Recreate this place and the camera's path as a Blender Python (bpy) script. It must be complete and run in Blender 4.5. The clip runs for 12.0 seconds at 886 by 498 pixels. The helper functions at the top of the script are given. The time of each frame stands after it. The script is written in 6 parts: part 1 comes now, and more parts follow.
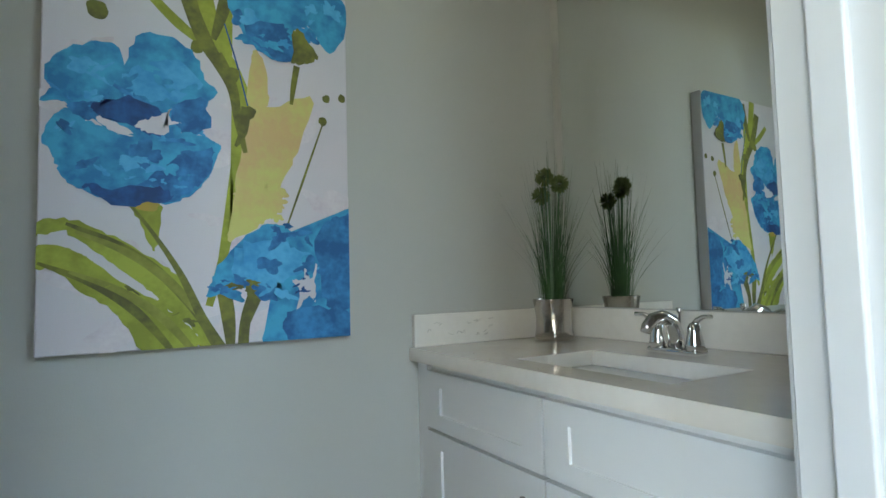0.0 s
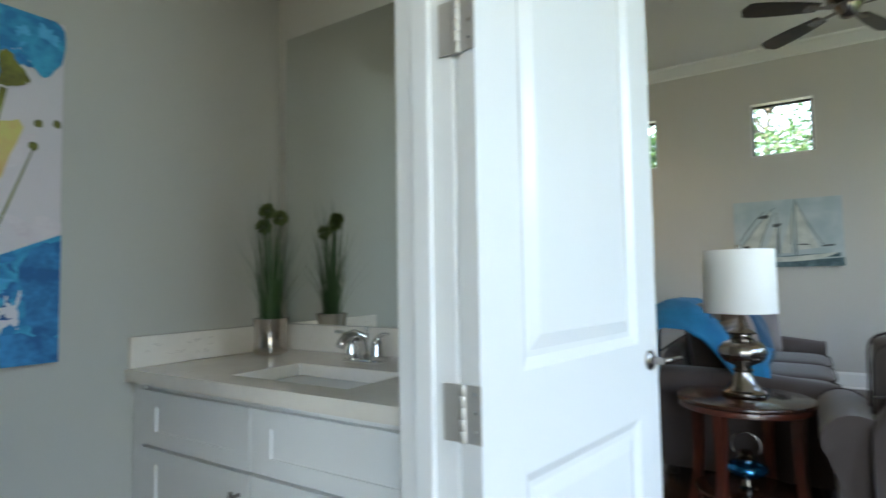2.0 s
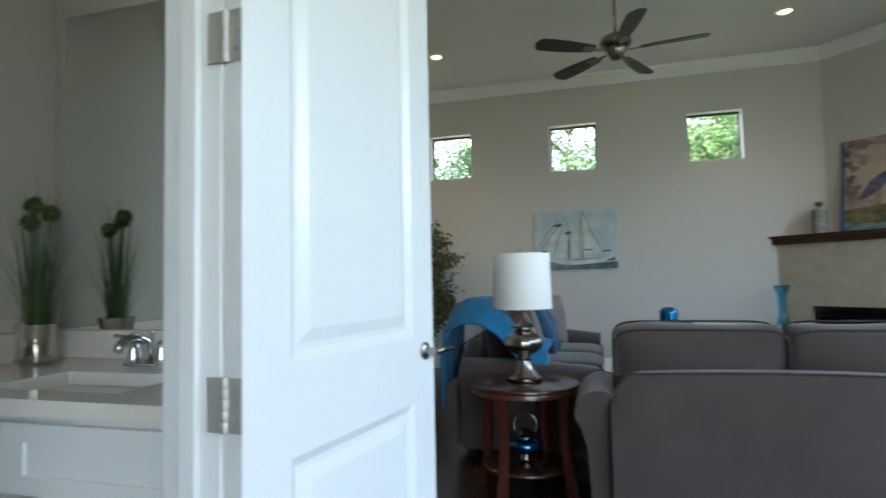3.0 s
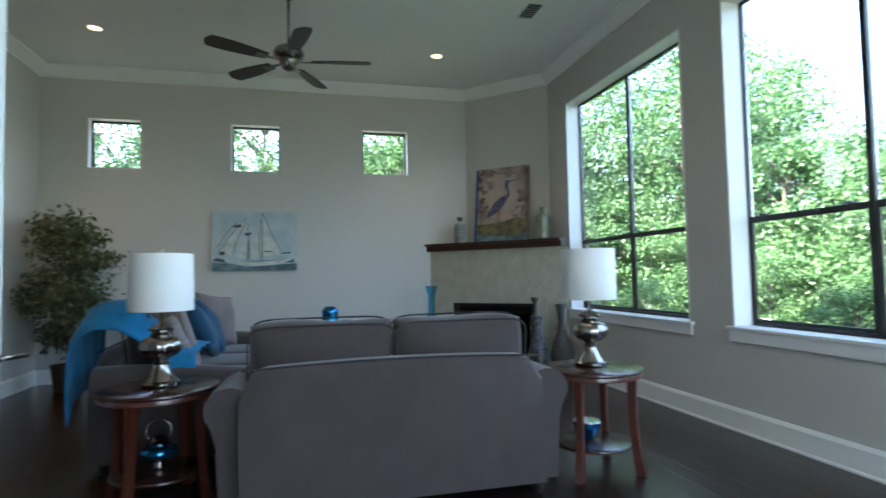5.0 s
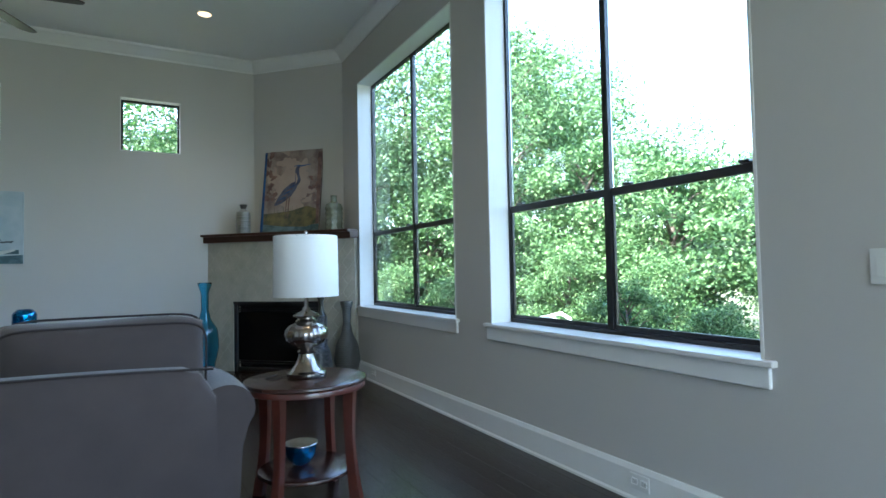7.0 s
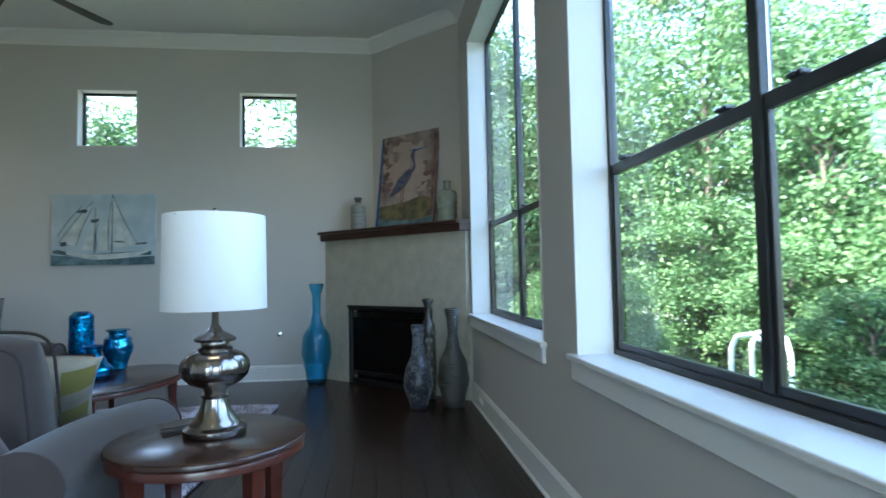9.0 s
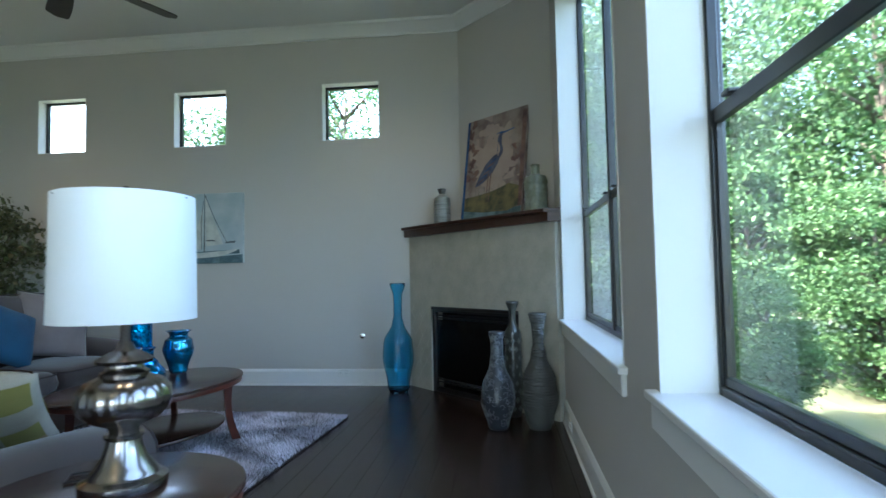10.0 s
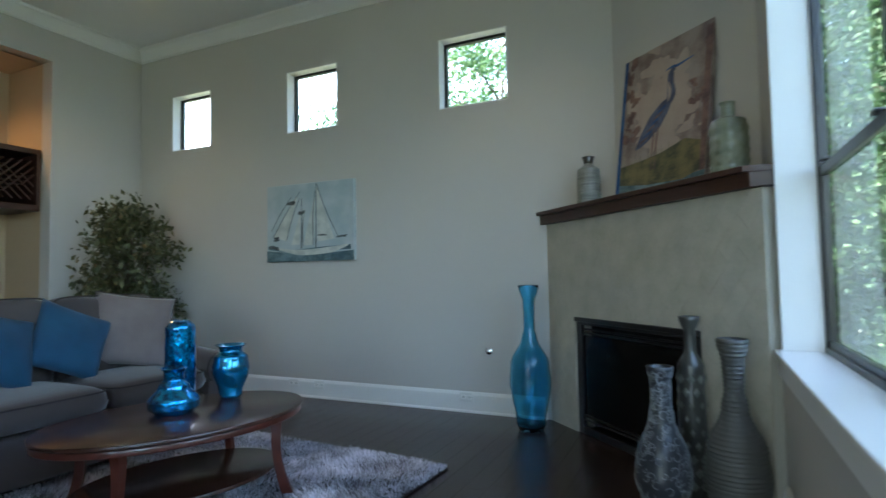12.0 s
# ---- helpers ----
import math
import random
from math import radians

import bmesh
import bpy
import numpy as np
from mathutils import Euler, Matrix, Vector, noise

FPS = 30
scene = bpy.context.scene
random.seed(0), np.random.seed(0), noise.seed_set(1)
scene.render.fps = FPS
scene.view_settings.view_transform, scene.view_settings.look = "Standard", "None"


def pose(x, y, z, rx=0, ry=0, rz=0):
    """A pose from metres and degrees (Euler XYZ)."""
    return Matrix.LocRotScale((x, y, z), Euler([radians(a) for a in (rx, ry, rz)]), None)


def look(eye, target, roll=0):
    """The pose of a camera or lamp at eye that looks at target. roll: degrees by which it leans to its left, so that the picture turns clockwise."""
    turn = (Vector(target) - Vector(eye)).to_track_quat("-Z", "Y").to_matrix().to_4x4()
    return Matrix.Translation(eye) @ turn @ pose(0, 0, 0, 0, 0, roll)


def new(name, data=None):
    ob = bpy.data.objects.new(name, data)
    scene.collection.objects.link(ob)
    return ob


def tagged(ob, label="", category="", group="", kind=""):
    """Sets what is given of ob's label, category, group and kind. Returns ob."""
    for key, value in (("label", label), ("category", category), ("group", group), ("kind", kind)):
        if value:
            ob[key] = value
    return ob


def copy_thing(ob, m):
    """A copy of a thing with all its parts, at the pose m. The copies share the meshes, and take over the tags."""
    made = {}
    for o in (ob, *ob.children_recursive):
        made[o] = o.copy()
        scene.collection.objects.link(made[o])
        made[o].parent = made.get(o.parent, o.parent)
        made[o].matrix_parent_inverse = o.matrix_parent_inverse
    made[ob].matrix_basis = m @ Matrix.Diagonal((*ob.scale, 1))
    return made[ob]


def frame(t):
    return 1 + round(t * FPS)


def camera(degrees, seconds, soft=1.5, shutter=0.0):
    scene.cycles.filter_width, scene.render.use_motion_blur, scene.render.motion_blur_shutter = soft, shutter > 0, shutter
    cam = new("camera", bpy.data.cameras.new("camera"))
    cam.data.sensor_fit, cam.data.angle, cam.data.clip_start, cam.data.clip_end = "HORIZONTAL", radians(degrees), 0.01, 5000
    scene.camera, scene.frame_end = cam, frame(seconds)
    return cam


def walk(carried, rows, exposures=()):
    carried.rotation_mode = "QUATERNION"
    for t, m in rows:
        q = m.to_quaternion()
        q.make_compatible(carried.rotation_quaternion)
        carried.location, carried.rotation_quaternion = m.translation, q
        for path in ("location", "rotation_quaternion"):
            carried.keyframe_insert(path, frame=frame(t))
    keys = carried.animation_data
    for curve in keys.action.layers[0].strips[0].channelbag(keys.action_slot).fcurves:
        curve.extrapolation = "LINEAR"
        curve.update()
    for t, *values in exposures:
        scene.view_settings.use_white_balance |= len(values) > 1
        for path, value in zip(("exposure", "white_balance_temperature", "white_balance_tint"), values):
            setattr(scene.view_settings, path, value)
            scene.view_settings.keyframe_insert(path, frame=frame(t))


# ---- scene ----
cam = camera(77.3, 12.0, shutter=0.5)
PATH = [
    (0, (1.396, 0.813, 1.104), (-0.322, 1.83, 1.232), -1.4),
    (0.5, (1.373, 0.808, 1.095), (-0.332, 1.845, 1.225), -1.4),
    (1, (1.464, 0.755, 1.124), (-0.149, 1.928, 1.271), -1.2),
    (1.5, (1.588, 0.662, 1.187), (0.25, 2.144, 1.302), -0.6),
    (2, (1.69, 0.646, 1.18), (0.607, 2.323, 1.294), -0.9),
    (2.5, (1.774, 0.633, 1.177), (0.975, 2.463, 1.288), -1.0),
    (3, (1.854, 0.606, 1.169), (1.312, 2.528, 1.281), -1.2),
    (3.5, (1.928, 0.571, 1.165), (1.668, 2.551, 1.274), -1.3),
    (5.5, (2.329, 0.432, 1.153), (3.008, 2.311, 1.242), -1.0),
    (6, (2.525, 0.499, 1.132), (3.393, 2.299, 1.211), -1.0),
    (6.5, (2.796, 0.6, 1.123), (3.805, 2.325, 1.2), -1.1),
    (8.5, (4.121, 1.333, 1.105), (4.578, 3.278, 1.19), -1.2),
    (9, (4.385, 1.625, 1.098), (4.625, 3.610, 1.192), -1.1),
    (9.5, (4.616, 1.926, 1.099), (4.588, 3.924, 1.194), -1.1),
    (10, (4.791, 2.246, 1.096), (4.571, 4.232, 1.192), -1.1),
    (10.5, (4.916, 2.585, 1.087), (4.483, 4.535, 1.188), -1.1),
    (11, (4.952, 2.931, 1.098), (4.360, 4.836, 1.196), -1.0),
    (11.5, (4.955, 3.299, 1.089), (4.286, 5.181, 1.192), -1.0),
    (12, (4.91, 3.581, 1.107), (4.065, 5.391, 1.205), -1.0),
]
walk(cam, [(t, look(eye, target, roll)) for t, eye, target, roll in PATH],
     [(0.0, 4.85, 7100, 7), (1.0, 4.8, 7100, 7), (2.5, 4.45, 6900, 7), (3.5, 4.38, 6700, 6), (6.0, 4.25, 5900, 4), (9.0, 4.2, 5850, 2), (12.0, 4.2, 6200, 1)])

# ---- world, sun and exposure ----
world = bpy.data.worlds.new("sky")
scene.world = world
world.use_nodes = True
wn = world.node_tree.nodes
sky = wn.new("ShaderNodeTexSky")
sky.sky_type = 'NISHITA'
sky.sun_disc = False
sky.sun_elevation = radians(52)
sky.sun_rotation = radians(270)
sky.air_density, sky.dust_density = 1.0, 3.0
wn["Background"].inputs[1].default_value = 0.15
world.node_tree.links.new(sky.outputs[0], wn["Background"].inputs[0])
sun = new("sun", bpy.data.lights.new("sun", 'SUN'))
sun.data.energy, sun.data.angle, sun.data.color = 2.4, radians(0.5), (1.0, 0.95, 0.86)
sun.matrix_world = look((0, 0, 0), (math.cos(radians(52)), 0.12, -math.sin(radians(52))))


# added area lamps, at unseen openings cut for them behind the walk
side_lamp = new("fill_side", bpy.data.lights.new("fill_side", 'AREA'))
side_lamp.data.shape, side_lamp.data.size, side_lamp.data.size_y, side_lamp.data.energy, side_lamp.data.color = 'RECTANGLE', 1.6, 2.3, 0.24, (1.0, 0.94, 0.86)
# narrow beam, so this fill mainly reaches the powder room
side_lamp.data.spread = radians(95)
side_lamp.matrix_world = look((5.30, 0.35, 1.95), (0.0, 0.95, 1.0))
# stand-in for daylight assumed to come from the south
south = new("daylight_south", bpy.data.lights.new("daylight_south", 'AREA'))
south.data.shape, south.data.size, south.data.size_y, south.data.energy, south.data.color = 'RECTANGLE', 2.0, 2.6, 0.9, (0.93, 0.97, 1.0)
south.matrix_world = look((3.9, -2.62, 1.7), (3.9, 0, 1.7))
DOWNLIGHT, NICHE_W = 1.7, 3.4


# ---- materials ----
def material(name, colour, rough=0.5, metal=0.0, other=None, scale=8.0, grain=120.0, bump=0.0, coat=0.0, spec=0.5, stretch=(1, 1, 1), mix=0.35, sheen=0.0, span=(0.45, 0.95)):
    """Two scales of variation between colour and other, with fine relief."""
    m = bpy.data.materials.new(name)
    m.use_nodes = True
    nt = m.node_tree
    b = nt.nodes["Principled BSDF"]
    b.inputs["Roughness"].default_value, b.inputs["Metallic"].default_value = rough, metal
    b.inputs["Coat Weight"].default_value, b.inputs["Specular IOR Level"].default_value = coat, spec
    b.inputs["Sheen Weight"].default_value = sheen
    co = nt.nodes.new("ShaderNodeTexCoord")
    mp = nt.nodes.new("ShaderNodeMapping")
    mp.inputs["Scale"].default_value = stretch
    nt.links.new(co.outputs["Object"], mp.inputs["Vector"])
    n1, n2 = nt.nodes.new("ShaderNodeTexNoise"), nt.nodes.new("ShaderNodeTexNoise")
    n1.inputs["Scale"].default_value, n1.inputs["Detail"].default_value = scale, 5
    n2.inputs["Scale"].default_value, n2.inputs["Detail"].default_value = grain, 3
    for n in (n1, n2):
        nt.links.new(mp.outputs[0], n.inputs["Vector"])
    add = nt.nodes.new("ShaderNodeMath")
    add.operation = 'MULTIPLY_ADD'
    add.inputs[1].default_value = 0.35
    nt.links.new(n2.outputs["Fac"], add.inputs[0])
    nt.links.new(n1.outputs["Fac"], add.inputs[2])
    rng = nt.nodes.new("ShaderNodeMapRange")
    rng.inputs["From Min"].default_value, rng.inputs["From Max"].default_value = span
    rng.inputs["To Max"].default_value = mix if other is None else 1.0
    nt.links.new(add.outputs[0], rng.inputs[0])
    cm = nt.nodes.new("ShaderNodeMix")
    cm.data_type = 'RGBA'
    dark = tuple(c * 0.8 for c in colour) if other is None else other
    cm.inputs["A"].default_value, cm.inputs["B"].default_value = (*colour, 1), (*dark, 1)
    nt.links.new(rng.outputs[0], cm.inputs["Factor"])
    nt.links.new(cm.outputs["Result"], b.inputs["Base Color"])
    if bump:
        bp = nt.nodes.new("ShaderNodeBump")
        bp.inputs["Strength"].default_value, bp.inputs["Distance"].default_value = bump, 0.004
        nt.links.new(n2.outputs["Fac"], bp.inputs["Height"])
        nt.links.new(bp.outputs[0], b.inputs["Normal"])
    return m


def glass(name, colour, rough=0.0, ior=1.45, thin=False):
    m = bpy.data.materials.new(name)
    m.use_nodes = True
    b = m.node_tree.nodes["Principled BSDF"]
    b.inputs["Base Color"].default_value = (*colour, 1)
    b.inputs["Transmission Weight"].default_value, b.inputs["Roughness"].default_value, b.inputs["IOR"].default_value = 1.0, rough, ior
    return m


def glowing(name, colour, strength):
    m = bpy.data.materials.new(name)
    m.use_nodes = True
    b = m.node_tree.nodes["Principled BSDF"]
    b.inputs["Base Color"].default_value = (*colour, 1)
    b.inputs["Emission Color"].default_value, b.inputs["Emission Strength"].default_value = (*colour, 1), strength
    return m


WALL = material("wall_paint", (0.55, 0.53, 0.50), 0.75, scale=1.2, grain=260, bump=0.12, mix=0.12)
POWDER = material("powder_room_paint", (0.47, 0.47, 0.43), 0.7, scale=1.2, grain=260, bump=0.12, mix=0.12)
CEILING = material("ceiling_paint", (0.80, 0.80, 0.77), 0.85, scale=1.0, grain=220, bump=0.15, mix=0.1)
TRIM = material("white_trim_paint", (0.80, 0.80, 0.78), 0.35, scale=2.5, grain=90, bump=0.03, mix=0.1)
DOORPAINT = material("white_gloss_paint", (0.74, 0.75, 0.76), 0.22, scale=3, grain=70, bump=0.03, mix=0.08)
FLOORWOOD = material("dark_stained_wood", (0.016, 0.010, 0.008), 0.24, other=(0.035, 0.02, 0.015), scale=3, grain=60, bump=0.12, stretch=(8, 0.6, 1))
_n = FLOORWOOD.node_tree
_oi = _n.nodes.new("ShaderNodeObjectInfo")
_hs = _n.nodes.new("ShaderNodeHueSaturation")
_mr = _n.nodes.new("ShaderNodeMapRange")
_mr.inputs["To Min"].default_value, _mr.inputs["To Max"].default_value = 0.75, 1.3
_n.links.new(_oi.outputs["Random"], _mr.inputs[0])
_n.links.new(_mr.outputs[0], _hs.inputs["Value"])
_cm = [q for q in _n.nodes if q.bl_idname == "ShaderNodeMix"][0]
_n.links.new(_cm.outputs["Result"], _hs.inputs["Color"])
_n.links.new(_hs.outputs[0], _n.nodes["Principled BSDF"].inputs["Base Color"])
SUBFLOOR = material("floor_joint", (0.006, 0.005, 0.004), 0.6)
BLACK = material("black_window_metal", (0.012, 0.013, 0.014), 0.35, scale=6, grain=150, bump=0.04)
PANE = glass("window_glass", (1, 1, 1), 0.0, 1.25)
MIRROR = material("mirror_silver", (0.86, 0.9, 0.88), 0.01, 1.0, mix=0.02)
STONE = material("fireplace_tile_stone", (0.50, 0.47, 0.39), 0.4, other=(0.38, 0.36, 0.29), scale=7, grain=50, bump=0.06)
GROUT = material("pale_grout", (0.54, 0.52, 0.45), 0.8)
MANTELWOOD = material("espresso_wood", (0.035, 0.014, 0.010), 0.35, other=(0.06, 0.026, 0.018), scale=4, grain=70, bump=0.08, stretch=(1, 1, 9))
CHERRY = material("cherry_wood", (0.085, 0.020, 0.011), 0.28, other=(0.05, 0.012, 0.007), scale=3, grain=60, bump=0.06, stretch=(1, 6, 6), coat=0.3)
TABLETOP = material("dark_cherry_wood", (0.040, 0.015, 0.010), 0.25, other=(0.03, 0.012, 0.008), scale=3, grain=60, bump=0.05, stretch=(6, 1, 1), coat=0.12)
SOFA = material("taupe_velvet", (0.056, 0.041, 0.038), 0.9, other=(0.040, 0.029, 0.027), scale=5, grain=420, bump=0.25, sheen=0.25)
PILLOW = material("taupe_chenille", (0.19, 0.15, 0.14), 0.9, other=(0.13, 0.10, 0.095), scale=6, grain=300, bump=0.3, sheen=0.2)
BLUECLOTH = material("blue_cloth", (0.003, 0.060, 0.125), 0.8, other=(0.002, 0.032, 0.075), scale=7, grain=300, bump=0.3, sheen=0.08)
SHADE = material("white_linen_shade", (0.86, 0.85, 0.83), 0.85, scale=4, grain=220, bump=0.1, mix=0.06, stretch=(1, 1, 0.2))
NICKEL = material("brushed_nickel", (0.30, 0.27, 0.25), 0.20, 1.0, scale=6, grain=120, bump=0.03, stretch=(1, 1, 12))
CHROME = material("chrome", (0.72, 0.72, 0.72), 0.06, 1.0, mix=0.05)
QUARTZ = material("white_quartz", (0.80, 0.76, 0.70), 0.22, other=(0.72, 0.68, 0.62), scale=5, grain=40, coat=0.2)
CERAMIC = material("white_ceramic", (0.82, 0.82, 0.80), 0.1, mix=0.04, coat=0.4)
CABINETWHITE = material("white_cabinet_paint", (0.78, 0.79, 0.79), 0.3, scale=3, grain=80, bump=0.03, mix=0.08)
BLUEGLASS = glass("blue_glass", (0.30, 0.70, 0.90), 0.02, 1.4)
# mottled glass; the brighter blue patches also stand in for highlights
BLUEMERCURY = material("blue_mercury_glass", (0.003, 0.035, 0.15), 0.06, 0.9, other=(0.01, 0.30, 0.66), scale=36, grain=46, bump=1.0, coat=0.8, span=(0.50, 0.80))
FANWOOD = material("fan_blade_wood", (0.022, 0.014, 0.011), 0.4, other=(0.04, 0.024, 0.018), scale=4, grain=60, stretch=(1, 8, 1))
LAMPGLOW = glowing("lamp_glow", (1.0, 0.66, 0.36), 0.17)
PLASTICWHITE = material("white_plastic", (0.78, 0.78, 0.75), 0.35, mix=0.05)
GRASSGROUND = material("lawn_ground", (0.06, 0.09, 0.03), 0.9, other=(0.12, 0.10, 0.06), scale=0.6, grain=20, bump=0.4)
BARK = material("bark", (0.11, 0.085, 0.065), 0.9, other=(0.06, 0.045, 0.035), scale=6, grain=40, bump=0.6, stretch=(1, 1, 0.25))


# ---- builders ----
def part(name, bm, mat, parent=None, label="", smooth=False, angle=None):
    """One bmesh as one mesh object, under parent."""
    me = bpy.data.meshes.new(name)
    bmesh.ops.recalc_face_normals(bm, faces=bm.faces)
    bm.to_mesh(me)
    bm.free()
    me.materials.append(mat)
    if smooth:
        me.polygons.foreach_set("use_smooth", [True] * len(me.polygons))
        if angle:
            me.set_sharp_from_angle(angle=radians(angle))
    ob = new(name, me)
    if parent:
        ob.parent = parent
    if label:
        tagged(ob, label)
    return ob


def thing(name, label, category, m=None, group="", kind=""):
    ob = new(name)
    if m is not None:
        ob.matrix_world = m
    return tagged(ob, label, category, group, kind)


def put_box(bm, lo, hi, bevel=0.0, seg=2, m=None):
    """An upright box between two corners, its edges rounded."""
    lo, hi = [min(a, b) for a, b in zip(lo, hi)], [max(a, b) for a, b in zip(lo, hi)]
    r = bmesh.ops.create_cube(bm, size=1.0)
    vs = r["verts"]
    for v in vs:
        v.co = Vector([lo[i] + (v.co[i] + 0.5) * (hi[i] - lo[i]) for i in range(3)])
    if m is not None:
        bmesh.ops.transform(bm, matrix=m, verts=vs)
    if bevel:
        es = list({e for v in vs for e in v.link_edges})
        bmesh.ops.bevel(bm, geom=es, offset=bevel, segments=seg, profile=0.5, affect='EDGES')
    return bm


def box(lo, hi, bevel=0.0, seg=2, m=None):
    return put_box(bmesh.new(), lo, hi, bevel, seg, m)


def put_lathe(bm, rows, n=40, m=None, closed=True, ripple=None):
    """rows of (radius, height) turned about z."""
    rings = []
    for r, z in rows:
        ring = []
        for i in range(n):
            a = 2 * math.pi * i / n
            rr = r if ripple is None else r + ripple(a, z)
            p = Vector((rr * math.cos(a), rr * math.sin(a), z))
            ring.append(bm.verts.new(m @ p if m is not None else p))
        rings.append(ring)
    for a, b in zip(rings, rings[1:]):
        for i in range(n):
            bm.faces.new((a[i], a[(i + 1) % n], b[(i + 1) % n], b[i]))
    if closed:
        bm.faces.new(rings[0][::-1])
        bm.faces.new(rings[-1])
    return bm


def lathe(rows, n=40, m=None, closed=True, ripple=None):
    return put_lathe(bmesh.new(), rows, n, m, closed, ripple)


def put_tube(bm, pts, radius, n=10, flat=1.0):
    """A rod along points; radius is a number or a function of 0..1."""
    pts = [Vector(p) for p in pts]
    rings = []
    side = None
    for i, p in enumerate(pts):
        d = (pts[min(i + 1, len(pts) - 1)] - pts[max(i - 1, 0)]).normalized()
        if side is None:
            side = d.orthogonal().normalized()
        side = (side - d * side.dot(d)).normalized()
        up = d.cross(side)
        r = radius(i / (len(pts) - 1)) if callable(radius) else radius
        rings.append([bm.verts.new(p + side * r * math.cos(2 * math.pi * k / n) + up * r * flat * math.sin(2 * math.pi * k / n)) for k in range(n)])
    for a, b in zip(rings, rings[1:]):
        for i in range(n):
            bm.faces.new((a[i], a[(i + 1) % n], b[(i + 1) % n], b[i]))
    bm.faces.new(rings[0][::-1])
    bm.faces.new(rings[-1])
    return bm


def tube(pts, radius, n=10, flat=1.0):
    return put_tube(bmesh.new(), pts, radius, n, flat)


def prism(poly, z0, z1, bevel=0.0):
    """An upright prism over a plan polygon."""
    bm = bmesh.new()
    lo = [bm.verts.new((x, y, z0)) for x, y in poly]
    hi = [bm.verts.new((x, y, z1)) for x, y in poly]
    bm.faces.new(lo[::-1])
    bm.faces.new(hi)
    for i in range(len(poly)):
        j = (i + 1) % len(poly)
        bm.faces.new((lo[i], lo[j], hi[j], hi[i]))
    if bevel:
        bmesh.ops.bevel(bm, geom=list(bm.edges), offset=bevel, segments=2, profile=0.5, affect='EDGES')
    return bm


def sweep(path, profile, closed=False):
    """A moulding: profile rows (out from the wall to the left of the path, height) along a plan polyline, with mitred corners."""
    bm = bmesh.new()
    pts = [Vector(p) for p in path]
    n = len(pts)
    rings = []
    for i, p in enumerate(pts):
        dirs = []
        if closed or i > 0:
            dirs.append((p - pts[i - 1]).normalized())
        if closed or i < n - 1:
            dirs.append((pts[(i + 1) % n] - p).normalized())
        ns = [Vector((-d.y, d.x)) for d in dirs]
        mit = sum(ns, Vector((0, 0)))
        mit = mit / mit.dot(ns[0])
        rings.append([bm.verts.new((p.x + mit.x * o, p.y + mit.y * o, z)) for o, z in profile])
    k = len(profile)
    pairs = list(zip(rings, rings[1:])) + ([(rings[-1], rings[0])] if closed else [])
    for a, b in pairs:
        for i in range(k):
            bm.faces.new((a[i], a[(i + 1) % k], b[(i + 1) % k], b[i]))
    if not closed:
        bm.faces.new(rings[0][::-1])
        bm.faces.new(rings[-1])
    return bm


def wall(name, axis, at, thick, lo, hi, z0, z1, holes, mat, label):
    """A wall in the plane axis = at, thick towards +thick, along the other plan axis, with holes (a0, a1, z0, z1) cut through."""
    us = sorted({lo, hi, *[h[0] for h in holes], *[h[1] for h in holes]})
    vs = sorted({z0, z1, *[h[2] for h in holes], *[h[3] for h in holes]})

    def solid(i, j):
        if not (0 <= i < len(us) - 1 and 0 <= j < len(vs) - 1):
            return False
        u, v = (us[i] + us[i + 1]) / 2, (vs[j] + vs[j + 1]) / 2
        return not any(h[0] < u < h[1] and h[2] < v < h[3] for h in holes)

    bm = bmesh.new()
    made = {}

    def vert(i, j, k):
        if (i, j, k) not in made:
            d = at + thick * k
            made[i, j, k] = bm.verts.new((d, us[i], vs[j]) if axis == "x" else (us[i], d, vs[j]))
        return made[i, j, k]

    for i in range(len(us) - 1):
        for j in range(len(vs) - 1):
            if not solid(i, j):
                continue
            for k in (0, 1):
                bm.faces.new([vert(i, j, k), vert(i + 1, j, k), vert(i + 1, j + 1, k), vert(i, j + 1, k)])
            for di, dj, a, b in ((-1, 0, (0, 0), (0, 1)), (1, 0, (1, 0), (1, 1)), (0, -1, (0, 0), (1, 0)), (0, 1, (0, 1), (1, 1))):
                if not solid(i + di, j + dj):
                    p, q = (i + a[0], j + a[1]), (i + b[0], j + b[1])
                    bm.faces.new([vert(*p, 0), vert(*q, 0), vert(*q, 1), vert(*p, 1)])
    return tagged(part(name, bm, mat), label, "wall", kind="structure")


# ---- the large structure ----
X_LEFT, X_WIN, Y_FAR, Y_BACK, Z_CEIL = -0.84, 5.22, 7.80, -2.6, 3.73
SMALL = [(-0.325, 0.25), (1.28, 1.875), (2.93, 3.54)]
SMALL_Z = (2.525, 3.128)
BIG = [(4.36, 6.44), (2.01, 3.89)]
BIG_Z = (0.73, 3.19)
PX0, PX1, PX2 = -0.165, 1.040, 1.168      # powder room: painting wall, inner and outer face of the door wall
PY = 2.24                              # powder room: mirror wall
DOOR_Y = (0.672, 1.496)
DOOR_H = 2.45
HALL_Y = 2.38

